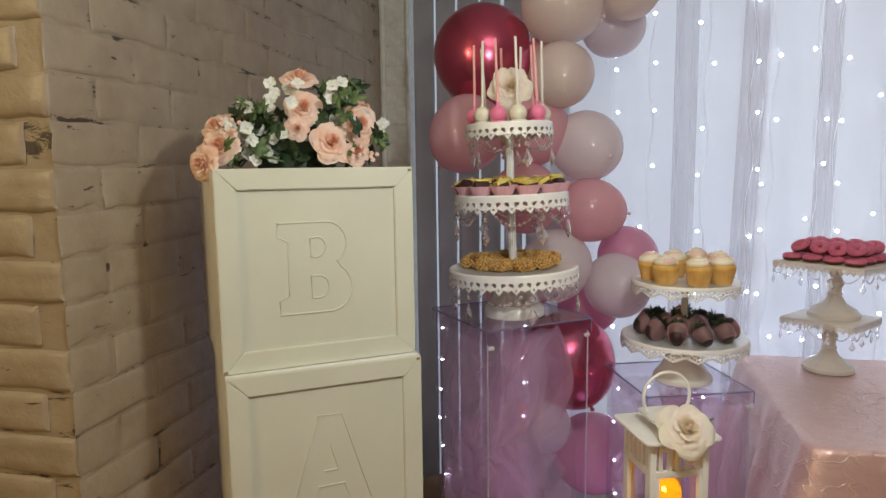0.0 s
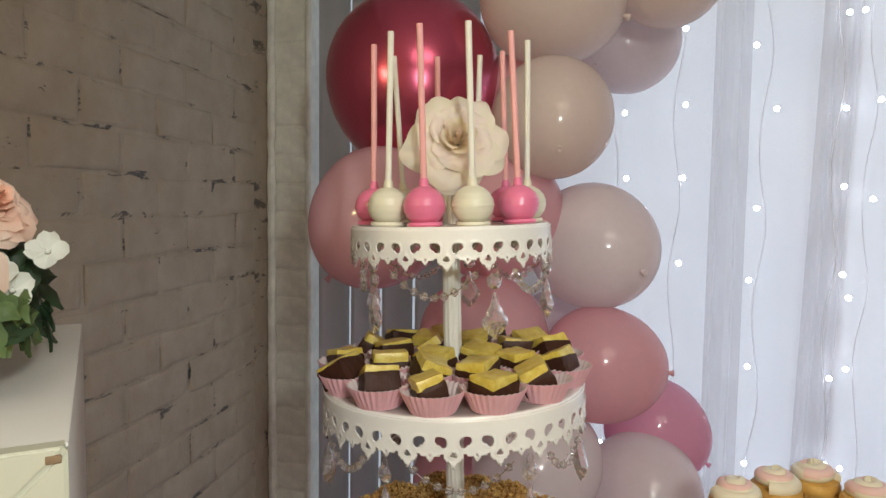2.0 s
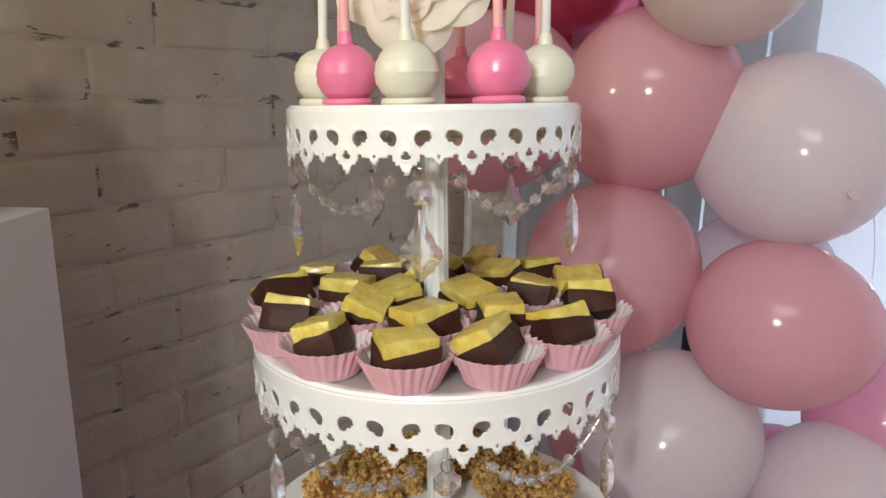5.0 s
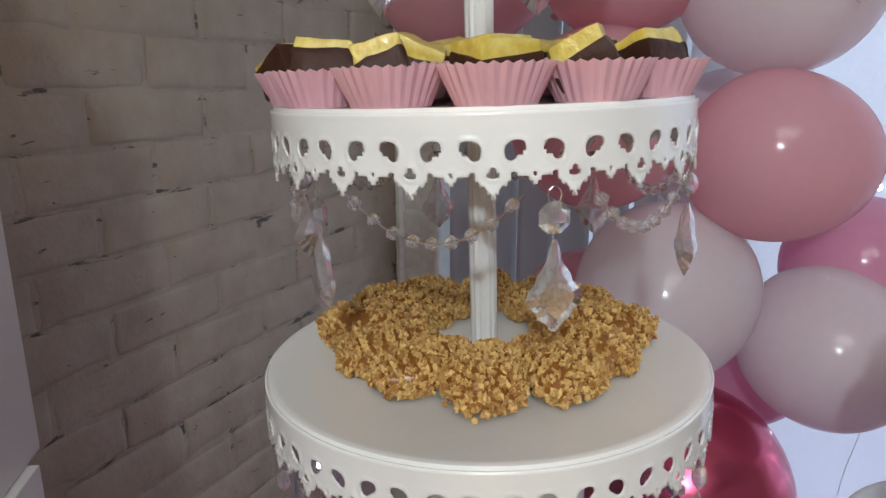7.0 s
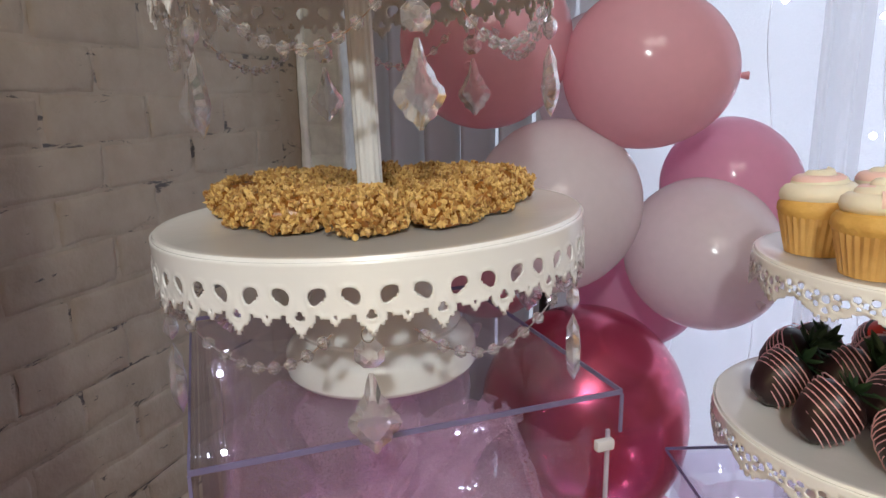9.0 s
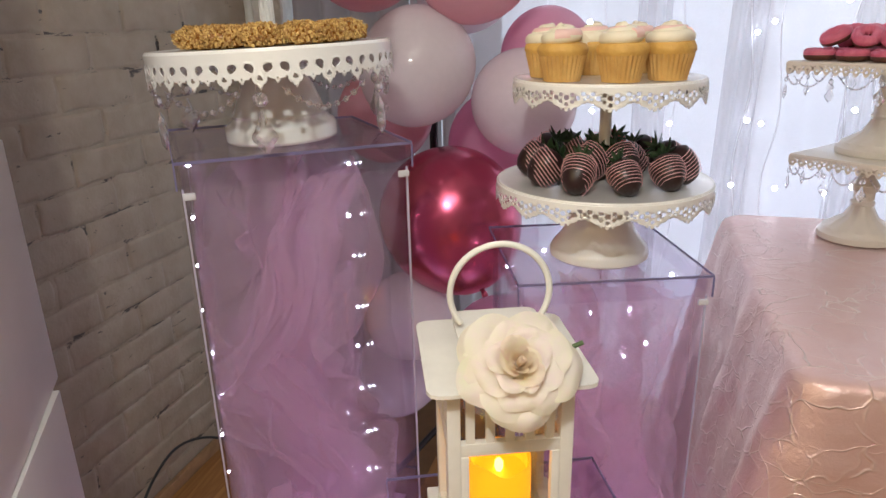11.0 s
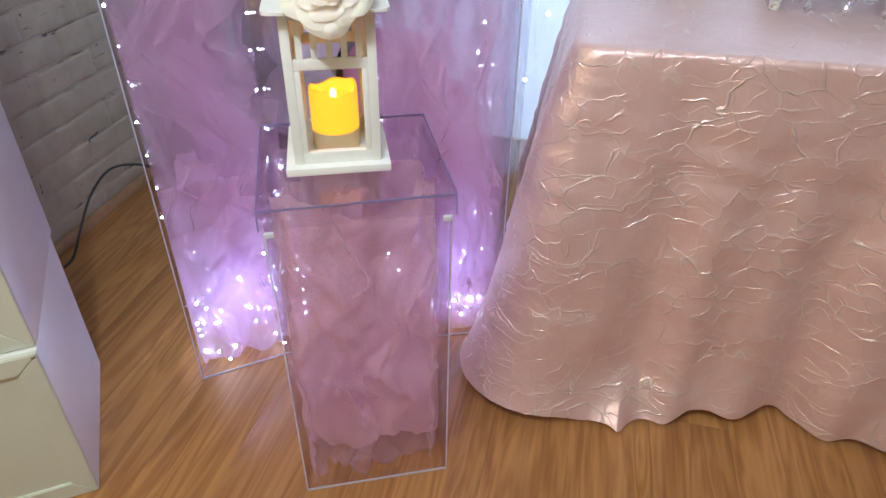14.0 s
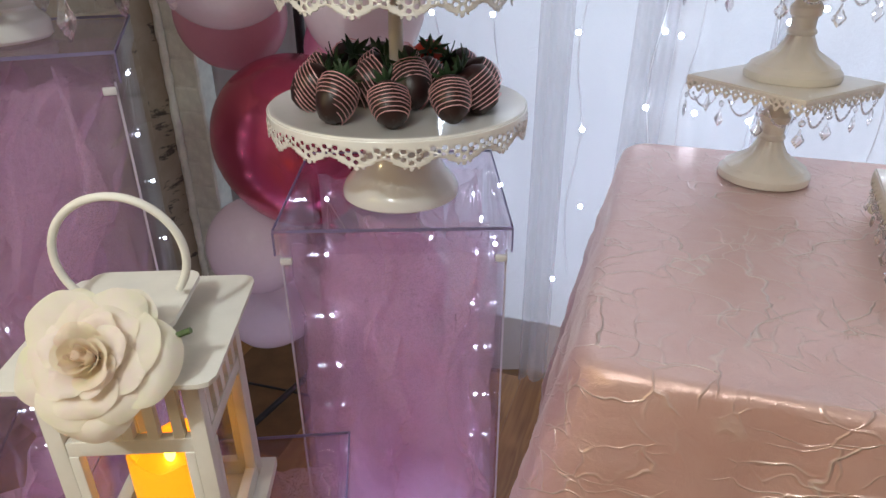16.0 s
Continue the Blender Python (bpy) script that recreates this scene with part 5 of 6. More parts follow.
def strawberry(seed):
    rn = random.Random(seed)
    prof = BERRY_PROFILE
    body = lathe(prof, 28, wob=lambda a, z: 1 + 0.05 * math.sin(2 * a + seed) + 0.02 * math.sin(5 * a + z * 150))
    dr = []
    for i in range(120):
        u = i / 119
        z = 0.006 + 0.030 * u
        r = np.interp(z, [q[1] for q in prof[:6]], [q[0] for q in prof[:6]]) * 1.03
        a = u * 8.2 * 2 * math.pi
        r *= (1 + 0.05 * math.sin(2 * a + seed) + 0.02 * math.sin(5 * a + z * 150)) * 1.01
        dr.append((r * math.cos(a), r * math.sin(a), z + 0.003 * math.sin(a + seed)))
    leaves = bmesh.new()
    for k in range(9):
        a, ln, up = k * 40 + rn.uniform(-12, 12), rn.uniform(0.013, 0.021), rn.uniform(-0.2, 1.1)
        m = pose(0, 0, 0.042, 0, 0, a) @ pose(0, 0, 0, math.degrees(up) * 0.6, 0, 0)
        g = grid(2, 4, lambda u, v, ln=ln: m @ Vector(((u - 0.5) * 0.006 * math.sin(0.3 + v * 2.8), ln * v, 0.004 * v * v + abs(u - 0.5) * 0.002)), leaves)
    tube([(0, 0, 0.041), (0.001, 0.002, 0.050)], 0.001, 6, leaves)
    return (mesh_of("chocolate_shell", body, M_CHOC_S), mesh_of("drizzle", tube(dr, 0.00046, 5), M_DRIZZLE), mesh_of("leaf_crown", leaves, M_LEAF_D))


berries = [strawberry(s) for s in range(4)]
berry_band = mesh_of("bare_berry", lathe([(0.0170, 0.0362), (0.0158, 0.0385), (0.0125, 0.0408), (0.004, 0.0432), (0.0006, 0.0432)], 24), M_BERRY)
rb = random.Random(31)
ring_out = [(0.124 + rb.uniform(-0.006, 0.004), q * 360 / 11 + 8 + rb.uniform(-4, 4), rb.uniform(0.92, 1.06), rb.uniform(20, 44)) for q in range(11)]
ring_in = [(0.062 + rb.uniform(-0.004, 0.004), q * 72 + rb.uniform(-8, 8), rb.uniform(0.95, 1.08), rb.uniform(-60, -36)) for q in range(5)]
for k, (far, turn, big, tl) in enumerate(ring_out + ring_in):
    dx, dy = far * math.cos(radians(turn)), far * math.sin(radians(turn))
    az = math.degrees(math.atan2(dy, dx)) + 90
    tip = 34 + abs(tl) * 0.4
    low = min(z * math.cos(radians(tip)) - r * math.sin(radians(tip)) for r, z in BERRY_PROFILE) * big * 1.26
    t = thing("chocolate_strawberry", pose(STAND_2[0] + dx, STAND_2[1] + dy, 0.9434 - low, 0, 0, az + 22 * math.sin(k * 4)) @ pose(0, 0, 0, -tip, 0, 0) @ pose(0, 0, 0, 0, 0, k * 47) @ Matrix.Scale(big * 1.26, 4),
              "chocolate-dipped strawberry with thin pink drizzle", "strawberry", "strawberries on the lower tier")
    sh, dz, lf = berries[k % 4]
    part("chocolate_shell", sh, None, t)
    part("drizzle", dz, None, t)
    part("leaf_crown", lf, None, t)
    if k in (2,):
        part("bare_berry", berry_band, None, t, "bare red shoulder of the berry")


# ---- table and its cloth ----
TABLE_Z = 0.741
TABLE = pose(0.852, 1.520, 0, 0, 0, -15.5)
table = thing("banquet_table", TABLE, "folding banquet table hidden under its cloth", "table")
part("tabletop", boxed(0.02, 1.80, 0.02, 0.74, TABLE_Z - 0.045, TABLE_Z - 0.006, bevel=0.006), M_WALL, table)
for lx, ly in ((0.15, 0.10), (0.15, 0.66), (1.65, 0.10), (1.65, 0.66)):
    part("leg", tube([(lx, ly, 0.0), (lx, ly, TABLE_Z - 0.045)], 0.014, 10), M_STEEL, table)


def rounded_loop(x0, x1, y0, y1, r, n):
    """Points evenly along a rounded rectangle, with their outward normals."""
    segs = []
    for cx, cy, a0 in ((x0 + r, y0 + r, 180), (x1 - r, y0 + r, 270), (x1 - r, y1 - r, 0), (x0 + r, y1 - r, 90)):
        for i in range(9):
            a = radians(a0 + 90 * i / 8)
            segs.append((Vector((cx + r * math.cos(a), cy + r * math.sin(a))), Vector((math.cos(a), math.sin(a)))))
    segs.append(segs[0])
    d = [0.0]
    for p, q in zip(segs, segs[1:]):
        d.append(d[-1] + (q[0] - p[0]).length)
    out = []
    for k in range(n):
        s = d[-1] * k / n
        i = max(j for j in range(len(d)) if d[j] <= s + 1e-9)
        i = min(i, len(segs) - 2)
        u = (s - d[i]) / max(1e-9, d[i + 1] - d[i])
        out.append((segs[i][0].lerp(segs[i + 1][0], u), segs[i][1].lerp(segs[i + 1][1], u).normalized(), s))
    return out


def tablecloth():
    bm = bmesh.new()
    n = 620
    loop = rounded_loop(0, 1.82, 0, 0.76, 0.045, n)
    total = 2 * (1.82 + 0.76)
    corner = [Vector((0, 0)), Vector((1.82, 0)), Vector((1.82, 0.76)), Vector((0, 0.76))]
    rings = []
    roll = 0.013
    for v in (0, 0.0008, 0.003, 0.0065, 0.011, *(j / 60 for j in range(1, 61))):
        drop = min(1.0, v * TABLE_Z / roll)
        inward = roll * (1 - math.sqrt(1 - (1 - drop) ** 2))
        ring = []
        for p, nn, s in loop:
            near = min((p - c).length for c in corner)
            w = math.exp(-(near / 0.16) ** 2)
            left, front = max(0.0, -nn.x), max(0.0, -nn.y)
            fold = (math.sin(s * 21.0 + 0.8 * math.sin(s * 5.3)) * 0.6 + math.sin(s * 43 + 1.3) * 0.3 + math.sin(s * 11.7 + 0.5) * 0.4)
            fold = fold * (1 - 0.3 * w) + 0.35 * abs(math.sin(s * 16 + 0.9)) * v
            hem = max(0.0, v - 0.84) / 0.16
            corner_point = math.exp(-abs(p.x - 0.175) / 0.06) * front
            out = 0.004 + v * (0.030 + 0.055 * w) + 0.048 * left * v ** 0.5 + fold * (0.033 * v ** 0.6 + 0.008 * v ** 2) + hem ** 1.5 * corner_point * 0.12 + 0.014 * hem * math.sin(s * 15 + 2.0)
            z = TABLE_Z - v * (TABLE_Z - 0.016 - 0.012 * math.sin(s * 17 + 1) - 0.008 * math.sin(s * 41))
            sharp = abs(noise.noise(Vector((p.x * 7 + z * 4, p.y * 7, z * 16)))) + 0.6 * abs(noise.noise(Vector((p.x * 19 - z * 9, p.y * 19, z * 30))))
            c = (noise.noise(Vector((p.x * 9, p.y * 9, z * 7))) * 0.006 + 0.0065 * (0.3 - sharp)) * min(1, v * 5)
            q = p + nn * (out + c - inward)
            ring.append(bm.verts.new((q.x, q.y, max(z, 0.006))))
        rings.append(ring)
    for a, b in zip(rings, rings[1:]):
        for k in range(n):
            bm.faces.new((a[k], b[k], b[(k + 1) % n], a[(k + 1) % n]))
    inner = rings[0]
    for f in (0.97, 0.85, 0.6, 0.3):
        ring = []
        for k, (p, nn, s) in enumerate(loop):
            q = Vector((0.91, 0.38)) + (p - Vector((0.91, 0.38))) * f
            ring.append(bm.verts.new((q.x, q.y, TABLE_Z + 0.0015 * noise.noise(Vector((q.x * 8, q.y * 8, 0))))))
        for k in range(n):
            bm.faces.new((inner[k], inner[(k + 1) % n], ring[(k + 1) % n], ring[k]))
        inner = ring
    bm.faces.new(inner)
    bmesh.ops.recalc_face_normals(bm, faces=bm.faces)
    return bm


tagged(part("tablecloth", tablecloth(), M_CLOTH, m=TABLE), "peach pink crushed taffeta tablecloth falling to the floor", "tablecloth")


# ---- square pedestal stands on the table ----
def square_stand(m, side, h, label):
    t = thing("square_cake_stand", m, label, "cake stand", "square stands on the table")
    flutes = lambda a, z: 1 + (0.035 * math.cos(14 * a) if 0.022 < z < 0.062 else 0)
    part("pedestal_foot", lathe([(0.001, 0), (0.071, 0), (0.0725, 0.004), (0.0715, 0.012), (0.066, 0.017), (0.064, 0.022), (0.048, 0.031), (0.030, 0.043), (0.022, 0.058), (0.019, 0.066), (0.0215, 0.068),
                                 (0.0215, 0.072), (0.018, 0.076), (0.0185, 0.092), (0.022, 0.095), (0.024, 0.106), (0.017, 0.116), (0.014, 0.124), (0.019, 0.130), (0.016, h - 0.012), (0.024, h - 0.004), (0.001, h - 0.004)], 84, wob=flutes), M_CREAM, t)
    tier = plate(t, square(side), 4 * side, ("square", side), h, int(round(4 * side / 0.0165 / 4)) * 4, 0.022, "dots", M_CREAM, thick=0.006)
    trimmings(t, square(side - 0.003), 4 * side, h - 0.023, 12, 0.0, 0.62, 0.020, 11, 0.0024)
    return t


SQ = (1.234, 2.055)
square_stand(pose(*SQ, TABLE_Z + 0.003, 0, 0, -56), 0.205, 0.165, "cream square pedestal cake stand with crystal drops, another standing on it")
square_stand(pose(SQ[0] + 0.012, SQ[1] + 0.004, TABLE_Z + 0.1685, 0, 0, -58), 0.255, 0.172, "cream square pedestal cake stand stacked on another")
UP_Z = TABLE_Z + 0.1685 + 0.172

M_PINKICE = surface("pink_icing", (0.62, 0.10, 0.20), 0.45, 0.15, 30, 0.5, 130, second=(0.72, 0.20, 0.29))
M_BROWNCAKE = surface("chocolate_cake", (0.10, 0.035, 0.02), 0.6, 0.2, 40, 0.5, 200)


def torus(R, r, zs, squash=0.8, seed=0):
    bm = bmesh.new()
    rings = []
    for i in range(26):
        a = 2 * math.pi * i / 26
        rr = r * (1 + 0.05 * math.sin(3 * a + seed))
        rings.append([bm.verts.new(((R + rr * math.cos(b)) * math.cos(a), (R + rr * math.cos(b)) * math.sin(a), zs + rr * squash * math.sin(b))) for b in [2 * math.pi * k / 12 for k in range(12)]])
    for i in range(26):
        p, q = rings[i], rings[(i + 1) % 26]
        for k in range(12):
            bm.faces.new((p[k], q[k], q[(k + 1) % 12], p[(k + 1) % 12]))
    return bm


def donut_meshes(seed):
    ice = torus(0.0165, 0.0112, 0.0125, 0.78, seed)
    lines = bmesh.new()
    for k in range(7):
        x = -0.021 + k * 0.007
        w = math.sqrt(max(0.0, 0.0275 ** 2 - x * x))
        pts = []
        for i in range(13):
            y = -w + 2 * w * i / 12
            rad = math.hypot(x, y)
            dz = 1 - ((rad - 0.0165) / 0.0112) ** 2
            pts.append((x, y, 0.0130 + 0.0112 * 0.78 * math.sqrt(max(dz, 0.02))))
        tube(pts, 0.0008, 5, lines)
    return mesh_of("icing", ice, M_PINKICE), mesh_of("icing_drizzle", lines, M_PINKICE), mesh_of("cake_base", torus(0.0165, 0.0108, 0.0085, 0.76, seed), M_BROWNCAKE)


donut = donut_meshes(1)


def donut_at(m, where):
    t = thing("mini_donut", m, "mini chocolate donut with drizzled pink icing", "donut", where)
    for nm, me in zip(("icing", "icing_drizzle", "cake_base"), donut):
        part(nm, me, None, t)


rn = random.Random(31)
SQM = pose(SQ[0] + 0.012, SQ[1] + 0.004, UP_Z, 0, 0, -58)
for i in range(4):
    for j in range(4):
        donut_at(SQM @ pose(-0.09 + 0.060 * i, -0.09 + 0.060 * j, 0.0005, 0, 0, rn.uniform(0, 360)), "donuts on the upper square stand")
for i in range(4):
    for j in range(3):
        donut_at(SQM @ pose(-0.078 + 0.052 * i, -0.055 + 0.055 * j, 0.034, 38 + rn.uniform(-8, 8), 0, rn.uniform(-25, 25)), "donuts on the upper square stand")

# low footed tray
TRAY = pose(1.236, 1.682, TABLE_Z + 0.002, 0, 0, -22)
tray = thing("footed_square_tray", TRAY @ pose(0.125, 0.125, 0), "cream footed square cake tray hung with crystals", "tray", "square stands on the table")
plate(tray, square(0.25), 1.0, ("square", 0.25), 0.068, 60, 0.022, "dots", M_CREAM, thick=0.006)
for sx, sy in ((-1, -1), (1, -1), (1, 1), (-1, 1)):
    q = Vector((0.112 * sx, 0.112 * sy))
    d = q.normalized()
    pts = []
    for i in range(19):
        u = i / 18
        off = 0.012 * math.sin(u * 6.0) + 0.006 * u
        pts.append((q.x + d.x * off, q.y + d.y * off, 0.060 * (1 - u) + 0.0035))
    leg = part("scroll_leg", tube(pts, lambda u: 0.0045 - 0.001 * u, 8), M_CREAM, tray)
    part("foot_curl", tube([(pts[-1][0] + 0.006 * math.cos(a), pts[-1][1], 0.009 + 0.006 * math.sin(a)) for a in [k * 0.5 for k in range(12)]], 0.003, 7), M_CREAM, leg)
trimmings(tray, square(0.247), 1.0, 0.045, 16, 0.0, 0.52, 0.012, 8, 0.003)
for k in range(12):
    x, y = square(0.247)((k + 0.5) / 12)
    part("crystal_ring", tube([(x + 0.009 * math.cos(a) * (abs(x) < 0.12), y + 0.009 * math.cos(a) * (abs(x) >= 0.12), 0.031 + 0.009 * math.sin(a)) for a in [i * math.pi / 8 for i in range(16)]], 0.0016, 6, closed=True), M_CRYSTAL, tray)
for i in range(4):
    for j in range(3):
        donut_at(TRAY @ pose(0.125, 0.125, 0.0685) @ pose(-0.085 + 0.058 * i, -0.05 + 0.060 * j, 0, 0, 0, rn.uniform(0, 40)), "donuts on the footed tray")


# ---- lantern with candle and rose ----
LAN = pose(0.400, 1.336, LOW_H + 0.0006, 0, 0, 5.5)
lan = thing("candle_lantern", LAN, "white painted metal lantern with glass sides standing on the low pedestal", "lantern")
W = 0.150
part("base_plate", boxed(0, W, 0, W, 0, 0.012, bevel=0.002), M_LANTERN, lan)
IN = 0.013
a, b = IN, W - IN
ZT = 0.228
for px, py in ((a, a), (b - 0.013, a), (a, b - 0.013), (b - 0.013, b - 0.013)):
    part("corner_post", boxed(px, px + 0.013, py, py + 0.013, 0.012, ZT, bevel=0.001), M_LANTERN, lan)


def side_frame(m):
    s = b - a - 0.026
    fr = part("side_frame", boxed(0, s, 0.001, 0.010, 0.150, 0.164, bevel=0.001), M_LANTERN, lan, m=m)
    part("lower_rail", boxed(0, s, 0.001, 0.011, 0.012, 0.030, bevel=0.001), M_LANTERN, fr)
    part("upper_rail", boxed(0, s, 0.001, 0.010, ZT - 0.012, ZT, bevel=0.001), M_LANTERN, fr)
    for k in range(5):
        x = s * (k + 0.5) / 5
        part("slat", boxed(x - 0.0042, x + 0.0042, 0.002, 0.009, 0.164, ZT - 0.012), M_LANTERN, fr, smooth=False)
    part("glass_pane", boxed(0.0, s, 0.012, 0.0135, 0.013, 0.164), M_GLASS, fr, smooth=False)
    for xx in (0.0, s - 0.008):
        part("pane_stile", boxed(xx, xx + 0.008, 0.0, 0.010, 0.030, 0.150, bevel=0.001), M_LANTERN, fr)


side_frame(pose(a + 0.013, a, 0))
side_frame(pose(b, a + 0.013, 0, 0, 0, 90))
side_frame(pose(b - 0.013, b, 0, 0, 0, 180))
side_frame(pose(a, b - 0.013, 0, 0, 0, 270))


def rounded_slab(x0, x1, y0, y1, z0, z1, r, slope=0.0):
    bm = bmesh.new()
    lp = rounded_loop(x0, x1, y0, y1, r, 72)
    lo = [bm.verts.new((p.x, p.y, z0)) for p, n, s in lp]
    hi = [bm.verts.new((p.x - n.x * slope, p.y - n.y * slope, z1)) for p, n, s in lp]
    for k in range(72):
        bm.faces.new((lo[k], lo[(k + 1) % 72], hi[(k + 1) % 72], hi[k]))
    bm.faces.new(lo[::-1]), bm.faces.new(hi)
    return bm


roof = part("roof", rounded_slab(-0.006, W + 0.006, -0.006, W + 0.006, ZT, ZT + 0.004, 0.012), M_LANTERN, lan)
for qx, qy in ((0.045, 0.045), (W - 0.051, 0.045), (0.045, W - 0.051), (W - 0.051, W - 0.051)):
    part("vent_post", boxed(qx, qx + 0.006, qy, qy + 0.006, ZT + 0.004, ZT + 0.026), M_LANTERN, roof, smooth=False)
part("vent_cap", rounded_slab(0.030, W - 0.030, 0.030, W - 0.030, ZT + 0.026, ZT + 0.030, 0.012), M_LANTERN, roof)
hp = []
for i in range(41):
    q = radians(-38 + 256 * i / 40)
    hp.append((W / 2 + 0.050 * math.cos(q), W / 2, ZT + 0.068 + 0.050 * math.sin(q)))
part("handle", tube(hp, 0.0033, 10), M_LANTERN, lan)
candle = thing("led_candle", LAN @ pose(W / 2, W / 2, 0.0125), "glowing yellow flameless pillar candle in the lantern", "candle")
wave = lambda q: 0.004 * math.sin(2 * q + 0.5) + 0.002 * math.sin(5 * q)
part("wax_foot", lathe([(0.001, 0), (0.034, 0), (0.0350, 0.002), (0.0350, 0.030)], 48), M_WAX, candle, "ivory unlit foot of the candle")
shell = bmesh.new()
nn, rings = 56, []
for r, z, wv in ((0.0350, 0.030, 0), (0.0352, 0.060, 0), (0.0350, 0.088, 1), (0.0335, 0.0915, 1), (0.0310, 0.090, 1), (0.0300, 0.074, 0), (0.001, 0.072, 0)):
    rings.append([shell.verts.new((r * math.cos(2 * math.pi * i / nn), r * math.sin(2 * math.pi * i / nn), z + wv * wave(2 * math.pi * i / nn))) for i in range(nn)])
for p, q in zip(rings, rings[1:]):
    for i in range(nn):
        shell.faces.new((p[i], p[(i + 1) % nn], q[(i + 1) % nn], q[i]))
part("wax_shell", shell, M_CANDLE, candle, "glowing amber wax")
part("flame_tip", ball(bmesh.new(), (0, 0, 0.080), 0.005, 12, 8, 1.8), M_FLAME, candle)
lan_rose = rose_thing(Matrix.Translation((0.477, 1.340, LOW_H + 0.257)) @ pose(0, 0, 0, 50, 0, 4), 0.0435, "ivory and blush artificial rose fixed to the lantern roof", 17, lan)
part("stem", tube([(0.0, 0.0, -0.001), (0.03, 0.010, -0.012), (0.048, 0.014, -0.010), (0.064, 0.019, -0.006)], 0.0024, 8), M_LEAF, lan_rose, "cut green stem")


# ---- bouquet on the letter boxes ----
BQ = pose(-0.265, 1.46, 4 * BOX + 0.0004, 0, 0, 20)
bq = thing("flower_arrangement", BQ, "artificial peach roses, white blossoms and leaves on the boxes", "flowers")


def joined_rose(radius, seed):
    bm = bmesh.new()
    outer = bmesh.new()
    for li, k, pm in rose_petals(radius, seed):
        pb = petal_bm(li, seed + li * 7 + k)
        bmesh.ops.transform(pb, matrix=pm, verts=pb.verts)
        me = bpy.data.meshes.new("petal")
        pb.to_mesh(me)
        pb.free()
        (bm if li < 3 else outer).from_mesh(me)
        bpy.data.meshes.remove(me)
    return mesh_of("rose_heart", bm, M_PEACH_IN), mesh_of("rose", outer, M_PEACH)


rose_kinds = [joined_rose(0.028, 40 + s) for s in range(3)]


def aim(x, y, z, dx, dy, dz, spin):
    q = Vector((dx, dy, dz)).to_track_quat("Z", "Y").to_matrix().to_4x4()
    return Matrix.Translation((x, y, z)) @ q @ pose(0, 0, 0, 0, 0, spin)


for k, (x, y, z, dx, dy, dz, sc) in enumerate(((0.005, -0.03, 0.165, 0.0, -0.5, 0.8, 1.0), (0.000, -0.075, 0.108, -0.1, -0.9, 0.4, 1.0), (0.102, -0.09, 0.078, 0.1, -1, 0.35, 1.08),
                                             (0.040, -0.115, 0.044, 0.0, -1, 0.3, 1.1), (-0.150, -0.10, 0.040, -0.5, -0.8, 0.3, 0.95), (-0.180, -0.10, 0.010, -0.8, -0.6, 0.1, 0.9),
                                             (-0.150, -0.05, 0.075, -0.5, -0.5, 0.6, 0.85), (0.125, -0.03, 0.110, 0.5, -0.5, 0.6, 0.9), (-0.02, -0.11, 0.068, -0.2, -1, 0.2, 0.6), (0.09, -0.10, 0.030, 0.3, -1, 0.2, 0.85),
                                             (0.03, 0.06, 0.10, 0.1, 0.4, 0.8, 0.9), (-0.09, 0.03, 0.09, -0.3, 0.3, 0.8, 0.8))):
    heart, outer = rose_kinds[k % 3]
    r = part("peach_rose", outer, None, bq, "peach silk rose", m=aim(x, y, z, dx, dy, dz, k * 40) @ Matrix.Scale(sc, 4))
    part("rose_heart", heart, None, r)
blossom = bmesh.new()
for k in range(4):
    pb = grid(4, 4, lambda u, v: pose(0, 0, 0, 0, 0, 90 * k) @ Vector(((u - 0.5) * 0.017 * math.sin(0.4 + v * 2.3), 0.002 + 0.0135 * v, 0.004 * v + 0.002 * math.cos(u * 6))), blossom)
ball(blossom, (0, 0, 0.001), 0.0022, 6, 4)
blossom_me = mesh_of("white_blossom", blossom, M_WHITEF)
rn = random.Random(77)
for k in range(58):
    cx, cz = rn.choice(((-0.10, 0.055), (-0.075, 0.03), (-0.03, 0.035), (-0.09, 0.09), (0.06, 0.13), (0.10, 0.145), (-0.035, 0.13), (0.13, 0.075), (0.05, 0.085), (-0.12, 0.07)))
    part("white_blossom", blossom_me, None, bq, m=aim(cx + rn.uniform(-0.03, 0.03), -0.085 + rn.uniform(-0.035, 0.05), max(0.012, cz + rn.uniform(-0.025, 0.025)), rn.uniform(-0.6, 0.6), -1, rn.uniform(0, 0.9), rn.uniform(0, 90)) @ Matrix.Scale(0.78, 4))


def leaf_bm():
    bm = bmesh.new()
    for lobe, (ang, ln) in enumerate(((0, 0.05), (38, 0.036), (-38, 0.036), (72, 0.022), (-72, 0.022))):
        m = pose(0, 0.004 * (lobe == 0), 0.0004 * lobe, 0, 0, ang)
        grid(4, 6, lambda u, v: m @ Vector(((u - 0.5) * 0.019 * (math.sin(0.15 + v * 2.9) + 0.12 * math.sin(v * 22)), ln * v, 0.006 * math.sin(v * 2.4) - abs(u - 0.5) * 0.006)), bm)
    return bm


